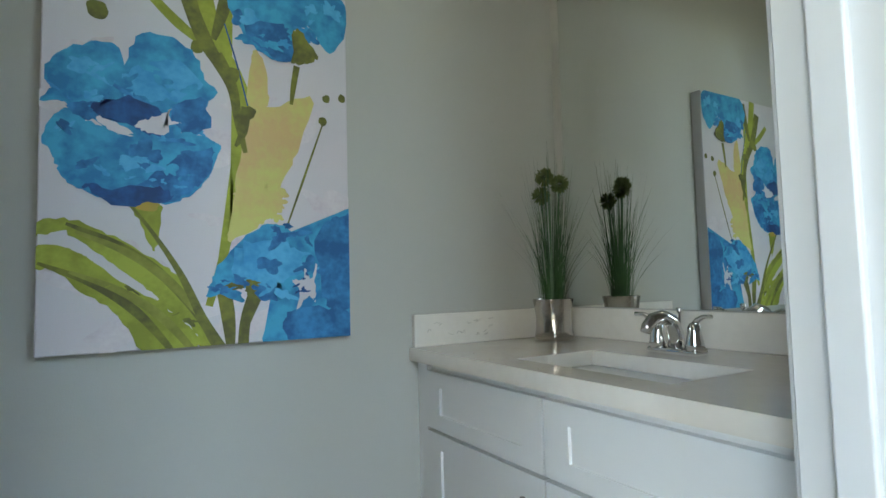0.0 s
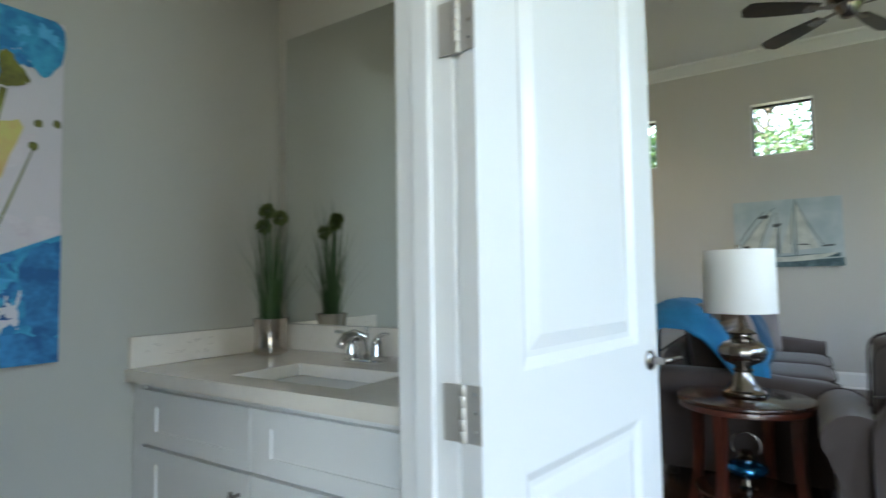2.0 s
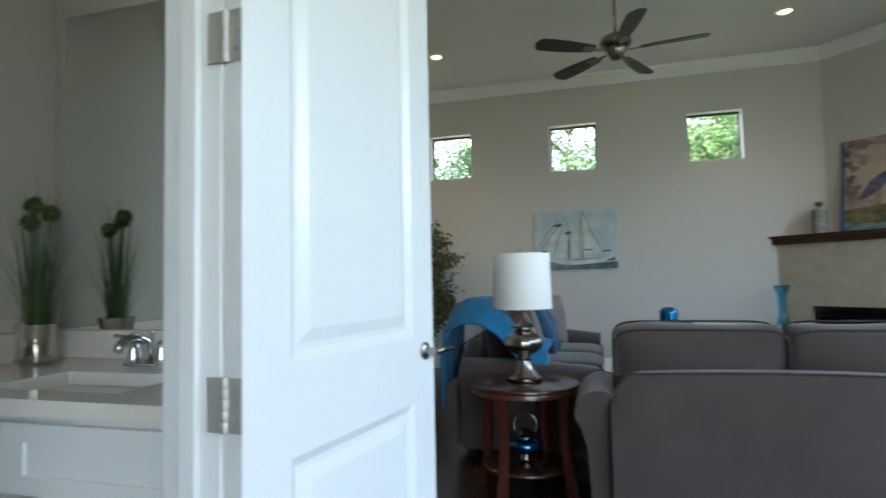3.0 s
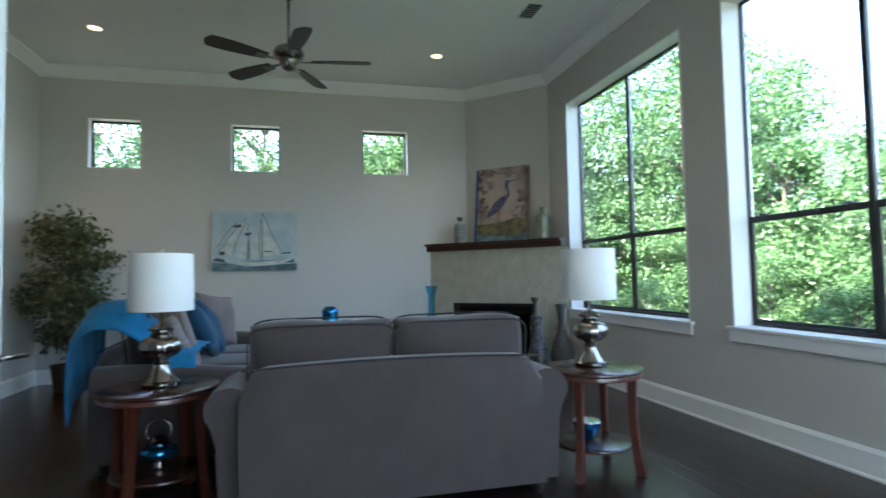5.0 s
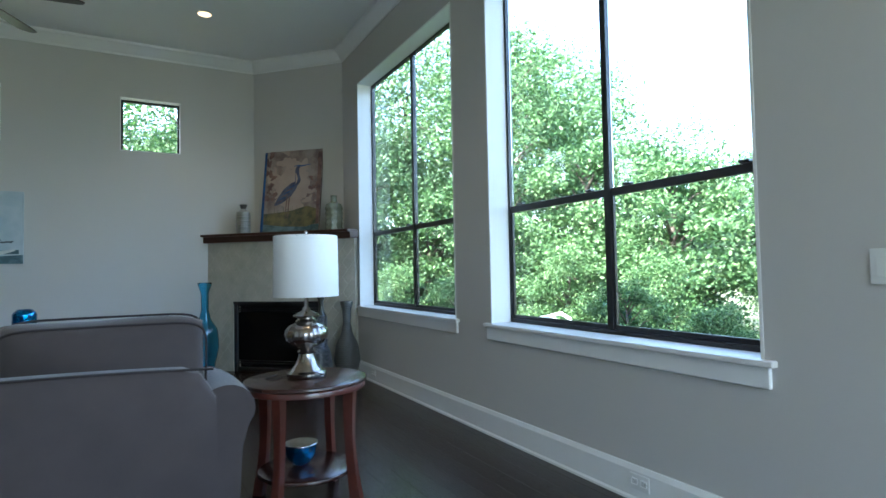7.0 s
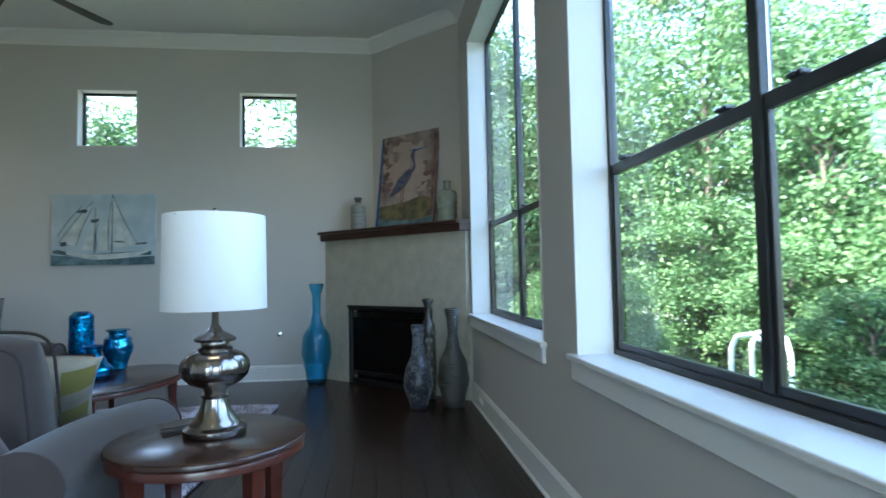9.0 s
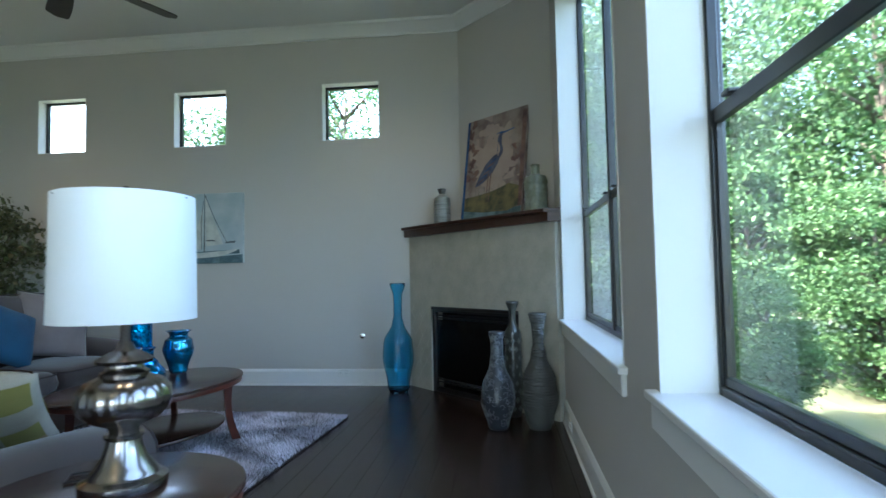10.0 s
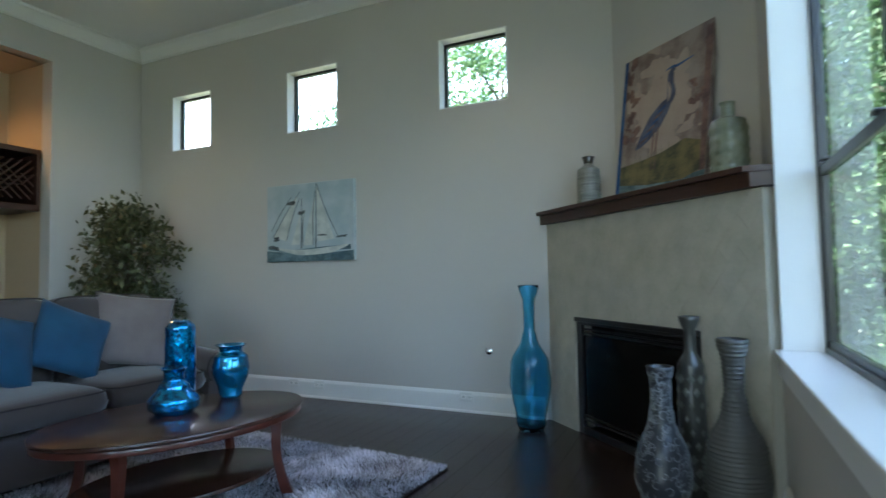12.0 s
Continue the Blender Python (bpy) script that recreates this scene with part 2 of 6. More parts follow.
wall("wall_north", "y", Y_FAR, 0.16, X_LEFT - 0.16, X_WIN + 0.18, 0, Z_CEIL + 0.1, [(a, b, *SMALL_Z) for a, b in SMALL], WALL, "warm grey painted wall with three small square windows")
# the third hole is added out of view, for the side fill lamp
wall("wall_east", "x", X_WIN, 0.20, Y_BACK - 0.16, Y_FAR, 0, Z_CEIL + 0.1, [(a, b, *BIG_Z) for a, b in BIG] + [(-0.50, 1.20, 0.73, 3.19)], WALL, "warm grey painted wall with two tall windows")
wall("wall_west", "x", X_LEFT, -0.16, HALL_Y, Y_FAR, 0, Z_CEIL + 0.1, [(4.4, 6.84, 0, 3.30)], WALL, "warm grey painted wall with a bar niche")
# its opening is assumed and unseen, made to let sky light in
wall("wall_south", "y", Y_BACK, -0.16, -1.4, X_WIN, 0, Z_CEIL + 0.1, [(2.8, 4.95, 0.3, 3.1)], WALL, "plain grey painted wall")
wall("wall_door", "x", PX2, PX1 - PX2, Y_BACK, HALL_Y, 0, Z_CEIL + 0.1, [(DOOR_Y[0] - 0.02, DOOR_Y[1] + 0.02, 0, DOOR_H + 0.02)], WALL, "grey painted wall with the powder room doorway")
wall("wall_mirror", "y", PY, HALL_Y - PY, X_LEFT - 0.16, PX1, 0, Z_CEIL + 0.1, [], POWDER, "grey painted powder room wall behind the mirror")
wall("wall_painting", "x", PX0, -0.12, Y_BACK, PY, 0, Z_CEIL + 0.1, [], POWDER, "pale grey painted powder room wall")
wall("wall_powder_south", "y", -0.9, -0.12, PX0, PX1, 0, Z_CEIL + 0.1, [], POWDER, "plain powder room wall")
diag = prism([(4.365, 7.80), (5.22, 6.945), (5.22, 7.80)], 0, Z_CEIL + 0.1)
tagged(part("wall_corner", diag, WALL), "diagonal grey wall above the corner fireplace", "wall", kind="structure")

ceil = box((-2.0, Y_BACK - 0.2, Z_CEIL), (X_WIN + 0.2, Y_FAR + 0.2, Z_CEIL + 0.12))
tagged(part("ceiling", ceil, CEILING), "flat white painted ceiling", "ceiling", kind="structure")
floor = tagged(part("floor", prism([(-1.7, 4.2), (-0.95, 4.2), (-0.95, 2.2), (PX0 - 0.1, 2.2), (PX0 - 0.1, Y_BACK - 0.1), (X_WIN + 0.1, Y_BACK - 0.1), (X_WIN + 0.1, Y_FAR + 0.1), (-1.7, Y_FAR + 0.1)], -0.15, -0.012), SUBFLOOR), "dark stained hardwood plank floor", "floor", kind="structure")

CROWN = [(0, 3.595), (0.012, 3.595), (0.016, 3.615), (0.03, 3.63), (0.055, 3.66), (0.085, 3.695), (0.10, 3.705), (0.104, 3.73), (0, 3.73)]
crown_path = [(PX2, Y_BACK), (X_WIN, Y_BACK), (X_WIN, 6.945), (4.365, 7.80), (X_LEFT, 7.80), (X_LEFT, HALL_Y), (PX2, HALL_Y)]
tagged(part("trim_crown", sweep(crown_path, CROWN, True), TRIM), "white crown moulding along the ceiling", "moulding", kind="structure")
BASE = [(0, 0), (0.030, 0), (0.030, 0.012), (0.020, 0.020), (0.020, 0.142), (0.012, 0.157), (0.008, 0.164), (0, 0.166)]
for nm, path in (("baseboard_east", [(X_WIN, Y_BACK), (X_WIN, 6.44)]), ("baseboard_north", [(3.80, 7.80), (X_LEFT, 7.80), (X_LEFT, 6.90)]),
                 ("baseboard_hall", [(X_LEFT, 4.34), (X_LEFT, HALL_Y), (PX2, HALL_Y), (PX2, 1.60)])):
    tagged(part(nm, sweep(path, BASE), TRIM), "tall white painted baseboard", "baseboard", kind="structure")


# ---- windows ----
def big_window(name, y0, y1):
    z0, z1, xf, mid, rail = BIG_Z[0] + 0.02, BIG_Z[1], 5.375, (y0 + y1) / 2, 1.53
    win = thing(name, "tall black-framed window with four panes and white sill", "window", kind="structure")
    bm = bmesh.new()
    w, mw = 0.028, 0.021
    for a, b, c, d in ((y0, y0 + w, z0, z1), (y1 - w, y1, z0, z1), (y0 + w, y1 - w, z0, z0 + w), (y0 + w, y1 - w, z1 - w, z1), (mid - mw, mid + mw, z0 + w, z1 - w)):
        put_box(bm, (xf, a, c), (xf + 0.045, b, d), 0.004, 1)
    fr = part("window_frame", bm, BLACK, win)
    for a, b in ((y0 + w, mid - mw), (mid + mw, y1 - w)):
        # lower sash stands a little inside, with its own rails
        bm = bmesh.new()
        s = 0.013
        for p, q, r, t in ((a, a + s, z0 + w, rail), (b - s, b, z0 + w, rail), (a + s, b - s, z0 + w, z0 + w + 0.026), (a, b, rail - 0.022, rail + 0.022)):
            put_box(bm, (xf + 0.010, p, r), (xf + 0.034, q, t), 0.003, 1)
        sash = part("sash", bm, BLACK, win)
        for y in (a + 0.12, b - 0.12):
            part("latch", box((xf - 0.006, y - 0.025, rail + 0.022), (xf + 0.03, y + 0.025, rail + 0.036), 0.004, 1), BLACK, sash)
        for za, zb in ((z0 + w + 0.02, rail - 0.02), (rail + 0.02, z1 - w)):
            p = part("pane", box((xf + 0.026, a + 0.005, za), (xf + 0.030, b - 0.005, zb)), PANE, win)
            p.visible_shadow = False
    bm = bmesh.new()
    for a, b in ((y0 - 0.001, y0 + 0.012), (y1 - 0.012, y1 + 0.001)):
        put_box(bm, (X_WIN - 0.003, a, z0), (xf, b, z1))
    put_box(bm, (X_WIN - 0.003, y0, z1 - 0.012), (xf, y1, z1 + 0.001))
    part("reveal", bm, TRIM, win)
    part("window_sill", box((X_WIN - 0.035, y0 - 0.05, z0 - 0.022), (xf, y1 + 0.05, z0 + 0.004), 0.006, 2), TRIM, win)
    part("apron", box((X_WIN - 0.02, y0 - 0.03, z0 - 0.105), (X_WIN, y1 + 0.03, z0 - 0.022), 0.004, 1), TRIM, win)
    return win


for i, (a, b) in enumerate(BIG):
    big_window("window_%d" % (i + 1), a, b)


def small_window(name, x0, x1):
    z0, z1, yf = SMALL_Z[0], SMALL_Z[1], 7.90
    win = thing(name, "small square high window with black frame and white reveal", "window", kind="structure")
    bm = bmesh.new()
    w = 0.028
    for a, b, c, d in ((x0, x0 + w, z0, z1), (x1 - w, x1, z0, z1), (x0 + w, x1 - w, z0, z0 + w), (x0 + w, x1 - w, z1 - w, z1)):
        put_box(bm, (a, yf, c), (b, yf + 0.05, d), 0.003, 1)
    part("window_frame", bm, BLACK, win)
    p = part("pane", box((x0 + 0.02, yf + 0.022, z0 + 0.02), (x1 - 0.02, yf + 0.026, z1 - 0.02)), PANE, win)
    p.visible_shadow = False
    bm = bmesh.new()
    t = 0.006
    for lo, hi in (((x0 - 0.001, z0), (x0 + t, z1)), ((x1 - t, z0), (x1 + 0.001, z1)), ((x0 + t, z0 - 0.001), (x1 - t, z0 + t)), ((x0 + t, z1 - t), (x1 - t, z1 + 0.001))):
        put_box(bm, (lo[0], Y_FAR - 0.003, lo[1]), (hi[0], yf, hi[1]))
    part("reveal", bm, TRIM, win)


for i, (a, b) in enumerate(SMALL):
    small_window("window_%d" % (i + 3), a, b)

# ---- corner fireplace ----
FIRE = pose(4.545, 7.085, 0, 0, 0, -45)    # local x along the front, y into the corner
fp = thing("fireplace", "corner fireplace faced in pale stone tile with black firebox", "fireplace", FIRE, kind="structure")
HALF, HALF_R, FB0, FB1, FBZ, FZ = 1.008, 0.885, -0.665, 0.49, 0.80, 1.488
bm = bmesh.new()
put_box(bm, (-HALF, 0.006, 0), (FB0, 0.14, FZ))
put_box(bm, (FB1, 0.006, 0), (HALF_R, 0.14, FZ))
put_box(bm, (FB0, 0.006, FBZ), (FB1, 0.14, FZ))
surround = part("surround", bm, GROUT, fp)
# slanted tiles set in the grout, cut at the edges
SOOT = material("black_metal", (0.010, 0.010, 0.011), 0.35, scale=5, grain=150, bump=0.05)


def clip_poly(poly, axis, at, keep_less):
    out = []
    for p, q in zip(poly, poly[1:] + poly[:1]):
        pi, qi = (p[axis] <= at) == keep_less, (q[axis] <= at) == keep_less
        if pi:
            out.append(p)
        if pi != qi:
            k = (at - p[axis]) / (q[axis] - p[axis])
            out.append((p[0] + (q[0] - p[0]) * k, p[1] + (q[1] - p[1]) * k))
    return out


tiles = []
a = radians(52)
du, dv = Vector((math.cos(a), -math.sin(a))), Vector((math.cos(a), math.sin(a)))
for i in range(-30, 30):
    for j in range(-30, 30):
        o = du * (i * 0.10) + dv * (j * 0.20)
        if i % 2:
            o = o + dv * 0.1
        g = 0.0009
        quad = [o + du * g + dv * g, o + du * (0.10 - g) + dv * g, o + du * (0.10 - g) + dv * (0.20 - g), o + du * g + dv * (0.20 - g)]
        base = [(p.x, p.y + 0.75) for p in quad]
        for lo, hi, z0, z1 in ((-HALF, FB0, 0, FZ), (FB1, HALF_R, 0, FZ), (FB0, FB1, FBZ, FZ)):
            q = base
            for axis, at, less in ((0, lo, False), (0, hi, True), (1, z0, False), (1, z1, True)):
                q = clip_poly(q, axis, at, less) if q else q
            if len(q) >= 3:
                area = abs(sum(x0 * y1 - x1 * y0 for (x0, y0), (x1, y1) in zip(q, q[1:] + q[:1]))) / 2
                if area > 2e-5:
                    tiles.append(q)
for q in tiles:
    bm = bmesh.new()
    f = [bm.verts.new((x, 0.0, z)) for x, z in q]
    b = [bm.verts.new((x, 0.0062, z)) for x, z in q]
    bm.faces.new(f)
    for i in range(len(q)):
        j = (i + 1) % len(q)
        bm.faces.new((f[i], b[i], b[j], f[j]))
    part("tile", bm, STONE, surround)
# firebox: hollow black box with frame, glass and louvre
bm = bmesh.new()
put_box(bm, (FB0, 0.32, 0), (FB1, 0.34, FBZ))
put_box(bm, (FB0, 0.14, 0), (FB0 + 0.02, 0.32, FBZ))
put_box(bm, (FB1 - 0.02, 0.14, 0), (FB1, 0.32, FBZ))
put_box(bm, (FB0, 0.14, FBZ - 0.02), (FB1, 0.32, FBZ))
put_box(bm, (FB0, 0.02, 0), (FB1, 0.32, 0.02))
firebox = part("firebox", bm, SOOT, fp, "black metal firebox behind glass")
bm = bmesh.new()
for lo, hi in (((FB0 + 0.002, 0.012, 0.0), (FB0 + 0.05, 0.05, FBZ)), ((FB1 - 0.05, 0.012, 0.0), (FB1 - 0.002, 0.05, FBZ)), ((FB0 + 0.05, 0.012, FBZ - 0.05), (FB1 - 0.05, 0.05, FBZ)), ((FB0 + 0.05, 0.012, 0), (FB1 - 0.05, 0.05, 0.05))):
    put_box(bm, lo, hi, 0.004, 1)
part("firebox_frame", bm, SOOT, firebox)
part("firebox_hood", box((FB0 + 0.01, -0.012, FBZ - 0.028), (FB1 - 0.01, 0.03, FBZ + 0.004), 0.004, 1), SOOT, firebox)
for z in (0.09, 0.115, FBZ - 0.085, FBZ - 0.11):
    part("louvre", box((FB0 + 0.055, 0.02, z), (FB1 - 0.055, 0.04, z + 0.012), 0.003, 1), SOOT, firebox)
DARKGLASS = material("smoked_glass", (0.005, 0.005, 0.005), 0.12, mix=0.02, spec=0.2)
part("glass_front", box((FB0 + 0.05, 0.034, 0.13), (FB1 - 0.05, 0.04, FBZ - 0.12)), DARKGLASS, firebox)
mantel = thing("mantel_shelf", "dark espresso wood mantel shelf over the corner fireplace", "mantel")
part("shelf", prism([(3.748, 7.797), (5.09, 6.455), (5.217, 6.455), (5.217, 6.943), (4.363, 7.797)], 1.561, 1.590, 0.003), MANTELWOOD, mantel)
part("fascia", prism([(3.778, 7.797), (5.12, 6.455), (5.217, 6.455), (5.217, 6.50), (3.91, 7.797)], 1.490, 1.561, 0.003), MANTELWOOD, mantel)


# ---- powder room ----
part_door = thing("door_1", "white two-panel door standing wide open on steel hinges", "door", pose(PX2 + 0.014, 1.496, 0, 0, 0, -8.6), kind="structure")
DW, DT = 0.813, 0.036


def door_leaf():
    """Local: x thickness (0 back, DT face), y along the door, two raised panels."""
    bm = bmesh.new()
    st, z0, z1 = 0.135, 0.012, 2.435
    panels = [(st, DW - st, 0.24, 0.812), (st, DW - st, 1.005, z1 - 0.13)]
    us = [0, st, DW - st, DW]
    zs = [z0, 0.24, 0.812, 1.005, z1 - 0.13, z1]
    for i in range(3):
        for j in range(5):
            if not (i == 1 and j in (1, 3)):
                put_box(bm, (0, us[i], zs[j]), (DT, us[i + 1], zs[j + 1]))
    for y0, y1, a, b in panels:
        put_box(bm, (0.008, y0, a), (DT - 0.011, y1, b))
    bmesh.ops.remove_doubles(bm, verts=bm.verts, dist=1e-5)
    return bm, panels


bm, panels = door_leaf()
leaf = part("door_leaf", bm, DOORPAINT, part_door)
for y0, y1, a, b in panels:
    bm = bmesh.new()
    # sloped moulding frame and raised field
    for ins, d0, d1 in ((0.0, DT - 0.0005, DT - 0.010),):
        w = 0.022
        outer = [(y0, a), (y1, a), (y1, b), (y0, b)]
        inner = [(y0 + w, a + w), (y1 - w, a + w), (y1 - w, b - w), (y0 + w, b - w)]
        vo = [bm.verts.new((d0, y, z)) for y, z in outer]
        vi = [bm.verts.new((d1, y, z)) for y, z in inner]
        for i in range(4):
            j = (i + 1) % 4
            bm.faces.new((vo[i], vo[j], vi[j], vi[i]))
        w2, w3 = 0.035, 0.065
        q2 = [bm.verts.new((d1, y, z)) for y, z in ((y0 + w2, a + w2), (y1 - w2, a + w2), (y1 - w2, b - w2), (y0 + w2, b - w2))]
        q3 = [bm.verts.new((DT - 0.002, y, z)) for y, z in ((y0 + w3, a + w3), (y1 - w3, a + w3), (y1 - w3, b - w3), (y0 + w3, b - w3))]
        for p, q in ((vi, q2), (q2, q3)):
            for i in range(4):
                j = (i + 1) % 4
                bm.faces.new((p[i], p[j], q[j], q[i]))
        bm.faces.new(q3)
    part("raised_panel", bm, DOORPAINT, part_door)
# lever handle on the face
hz = 0.955
lev = part("door_handle", lathe([(0.026, 0), (0.027, 0.006), (0.022, 0.010), (0.011, 0.013), (0.010, 0.045), (0.010, 0.046)], 24, pose(DT, DW - 0.065, hz, 0, 90, 0)), NICKEL, part_door, "brushed nickel lever handle", True, 40)
part("lever", tube([(DT + 0.045, DW - 0.065, hz), (DT + 0.05, DW - 0.03, hz), (DT + 0.05, DW + 0.01, hz - 0.002), (DT + 0.048, DW + 0.045, hz - 0.004)], lambda k: 0.010 - 0.003 * k, 12, 0.8), NICKEL, lev, "", True)
lev2 = part("door_handle", lathe([(0.026, 0), (0.027, 0.006), (0.022, 0.010), (0.011, 0.013), (0.010, 0.045)], 24, pose(0, DW - 0.065, hz, 0, -90, 0)), NICKEL, part_door, "brushed nickel lever handle", True, 40)


HINGE = material("satin_steel", (0.55, 0.53, 0.50), 0.45, 0.55, scale=10, grain=150, bump=0.05)


def hinge(z):
    h = part("hinge", box((-0.040, -0.0065, z - 0.0508), (-0.003, -0.0035, z + 0.0508), 0.001, 1, pose(0, 0, 0, 0, 0, 8.6)), HINGE, part_door, "square steel butt hinge")
    part("hinge_leaf", box((0.003, -0.0045, z - 0.0508), (0.040, -0.002, z + 0.0508), 0.001, 1), HINGE, h)
    for k in range(5):
        part("knuckle", lathe([(0.0062, z - 0.0508 + k * 0.0203), (0.0068, z - 0.0498 + k * 0.0203), (0.0068, z - 0.0317 + k * 0.0203), (0.0062, z - 0.0307 + k * 0.0203)], 14, pose(0, -0.006, 0)), HINGE, h, "", True, 40)
    for y in (-0.028, 0.028):
        for dz in (-0.032, 0, 0.032):
            part("screw", lathe([(0.0035, 0), (0.0033, 0.0012), (0.001, 0.0014)], 10, pose(y, -0.0045, z + dz + (0.004 if y > 0 else -0.004), 90, 0, 0)), CHROME, h)


for z in (0.25, 0.947, 1.643, 2.26):
    hinge(z)
# jamb with stop, and casing on the room side
bm = bmesh.new()
put_box(bm, (PX1 - 0.003, DOOR_Y[1], 0), (PX2, DOOR_Y[1] + 0.02, DOOR_H), 0.002, 1)
put_box(bm, (PX1 - 0.003, DOOR_Y[0] - 0.02, 0), (PX2, DOOR_Y[0], DOOR_H), 0.002, 1)
put_box(bm, (PX1 - 0.003, DOOR_Y[0], DOOR_H), (PX2, DOOR_Y[1], DOOR_H + 0.02), 0.002, 1)
jamb = tagged(part("door_1_jamb", bm, DOORPAINT), "white painted door jamb with stop", "door jamb", kind="structure")
bm = bmesh.new()
put_box(bm, (PX2 - 0.087, DOOR_Y[1] - 0.013, 0), (PX2 - 0.047, DOOR_Y[1] + 0.0005, DOOR_H - 0.02), 0.003, 2)
put_box(bm, (PX2 - 0.087, DOOR_Y[0] - 0.0005, 0), (PX2 - 0.047, DOOR_Y[0] + 0.013, DOOR_H - 0.02), 0.003, 2)
part("door_stop", bm, DOORPAINT, jamb)
for x0, x1, nm in ((PX2, PX2 + 0.016, "casing"), (PX1 - 0.011, PX1, "casing")):
    for y0, y1 in ((DOOR_Y[1] + 0.006, DOOR_Y[1] + 0.086), (DOOR_Y[0] - 0.09, DOOR_Y[0] - 0.006)):
        part(nm, box((x0, y0, 0), (x1, y1, DOOR_H + 0.08), 0.004, 2), DOORPAINT, jamb)
    part(nm, box((x0, DOOR_Y[0] - 0.006, DOOR_H), (x1, DOOR_Y[1] + 0.006, DOOR_H + 0.08), 0.004, 2), DOORPAINT, jamb)

# vanity
VX0, VX1, VY0 = -0.10, 1.028, 1.63
van = thing("vanity_cabinet", "white shaker vanity cabinet with drawers under a quartz top", "vanity")
part("body", box((PX0 + 0.002, VY0 + 0.021, 0.09), (VX1, PY - 0.002, 0.868)), CABINETWHITE, van)
part("filler", box((PX0 + 0.002, VY0 + 0.004, 0.09), (VX0 - 0.004, VY0 + 0.021, 0.868), 0.001, 1), CABINETWHITE, van)
part("toe_kick", box((PX0 + 0.002, VY0 + 0.08, 0), (VX1, PY - 0.002, 0.09)), CABINETWHITE, van)


def shaker(name, x0, x1, z0, z1, handle=None):
    rail = 0.075
    bm = bmesh.new()
    r2 = 0.045
    us, zs = (x0, x0 + rail, x1 - rail, x1), (z0, z0 + r2, z1 - r2, z1)
    for i in range(3):
        for j in range(3):
            if (i, j) != (1, 1):
                put_box(bm, (us[i], VY0, zs[j]), (us[i + 1], VY0 + 0.02, zs[j + 1]))
    bmesh.ops.remove_doubles(bm, verts=bm.verts, dist=1e-5)
    f = part(name, bm, CABINETWHITE, van)
    part("panel", box((x0 + rail, VY0 + 0.008, z0 + r2), (x1 - rail, VY0 + 0.019, z1 - r2)), CABINETWHITE, f)
    if handle:
        hx, hzz = handle
        h = part("handle", tube([(hx, VY0 - 0.028, hzz), (hx, VY0 - 0.028, hzz - 0.12)], 0.006, 12), NICKEL, f, "brushed nickel bar pull", True, 40)
        for dz in (-0.015, -0.105):
            part("handle_post", tube([(hx, VY0 + 0.001, hzz + dz), (hx, VY0 - 0.028, hzz + dz)], 0.005, 10), NICKEL, h)
    return f


shaker("drawer", VX0, 0.426, 0.678, 0.846)
shaker("drawer", 0.434, VX1 - 0.01, 0.678, 0.846)
shaker("cabinet_door", VX0, 0.426, 0.10, 0.668, (0.385, 0.625))
shaker("cabinet_door", 0.434, VX1 - 0.01, 0.10, 0.668, (0.475, 0.625))
ct = thing("countertop", "pale veined quartz vanity top with backsplash", "countertop")
SX0, SX1, SY0, SY1 = 0.255, 0.715, 1.70, 1.965
bm = bmesh.new()
for lo, hi in (((PX0 + 0.001, 1.605, 0.87), (VX1, SY0, 0.91)), ((PX0 + 0.001, SY1, 0.87), (VX1, PY - 0.001, 0.91)), ((PX0 + 0.001, SY0, 0.87), (SX0, SY1, 0.91)), ((SX1, SY0, 0.87), (VX1, SY1, 0.91))):
    put_box(bm, lo, hi)
bmesh.ops.remove_doubles(bm, verts=bm.verts, dist=1e-4)
part("slab", bm, QUARTZ, ct)
part("side_splash", box((PX0 + 0.001, 1.615, 0.9105), (PX0 + 0.021, PY - 0.022, 1.012), 0.002, 1), QUARTZ, ct)
part("back_splash", box((PX0 + 0.001, PY - 0.021, 0.9105), (VX1, PY - 0.001, 1.012), 0.002, 1), QUARTZ, ct)
VEIN = material("grey_vein", (0.30, 0.27, 0.23), 0.4)
rnd = random.Random(5)
bm = bmesh.new()
for k in range(26):
    # thin broken veins in the splash and the top
    if k < 14:
        y, z = rnd.uniform(1.65, 1.90), rnd.uniform(0.93, 0.99)
        pts = [(PX0 + 0.0212, y + j * 0.006 + rnd.uniform(-0.004, 0.004), z + rnd.uniform(-0.006, 0.006)) for j in range(4)]
    else:
        x, y = rnd.uniform(-0.1, 1.0), rnd.uniform(1.62, 1.69)
        pts = [(x + j * 0.006 + rnd.uniform(-0.004, 0.004), y + rnd.uniform(-0.006, 0.006), 0.9101) for j in range(3)]
    put_tube(bm, pts, 0.0006, 4)
tagged(part("veins", bm, VEIN, ct), kind="stuff")
sink = thing("sink", "white rectangular undermount ceramic sink", "sink")
bm = bmesh.new()
d = 0.008
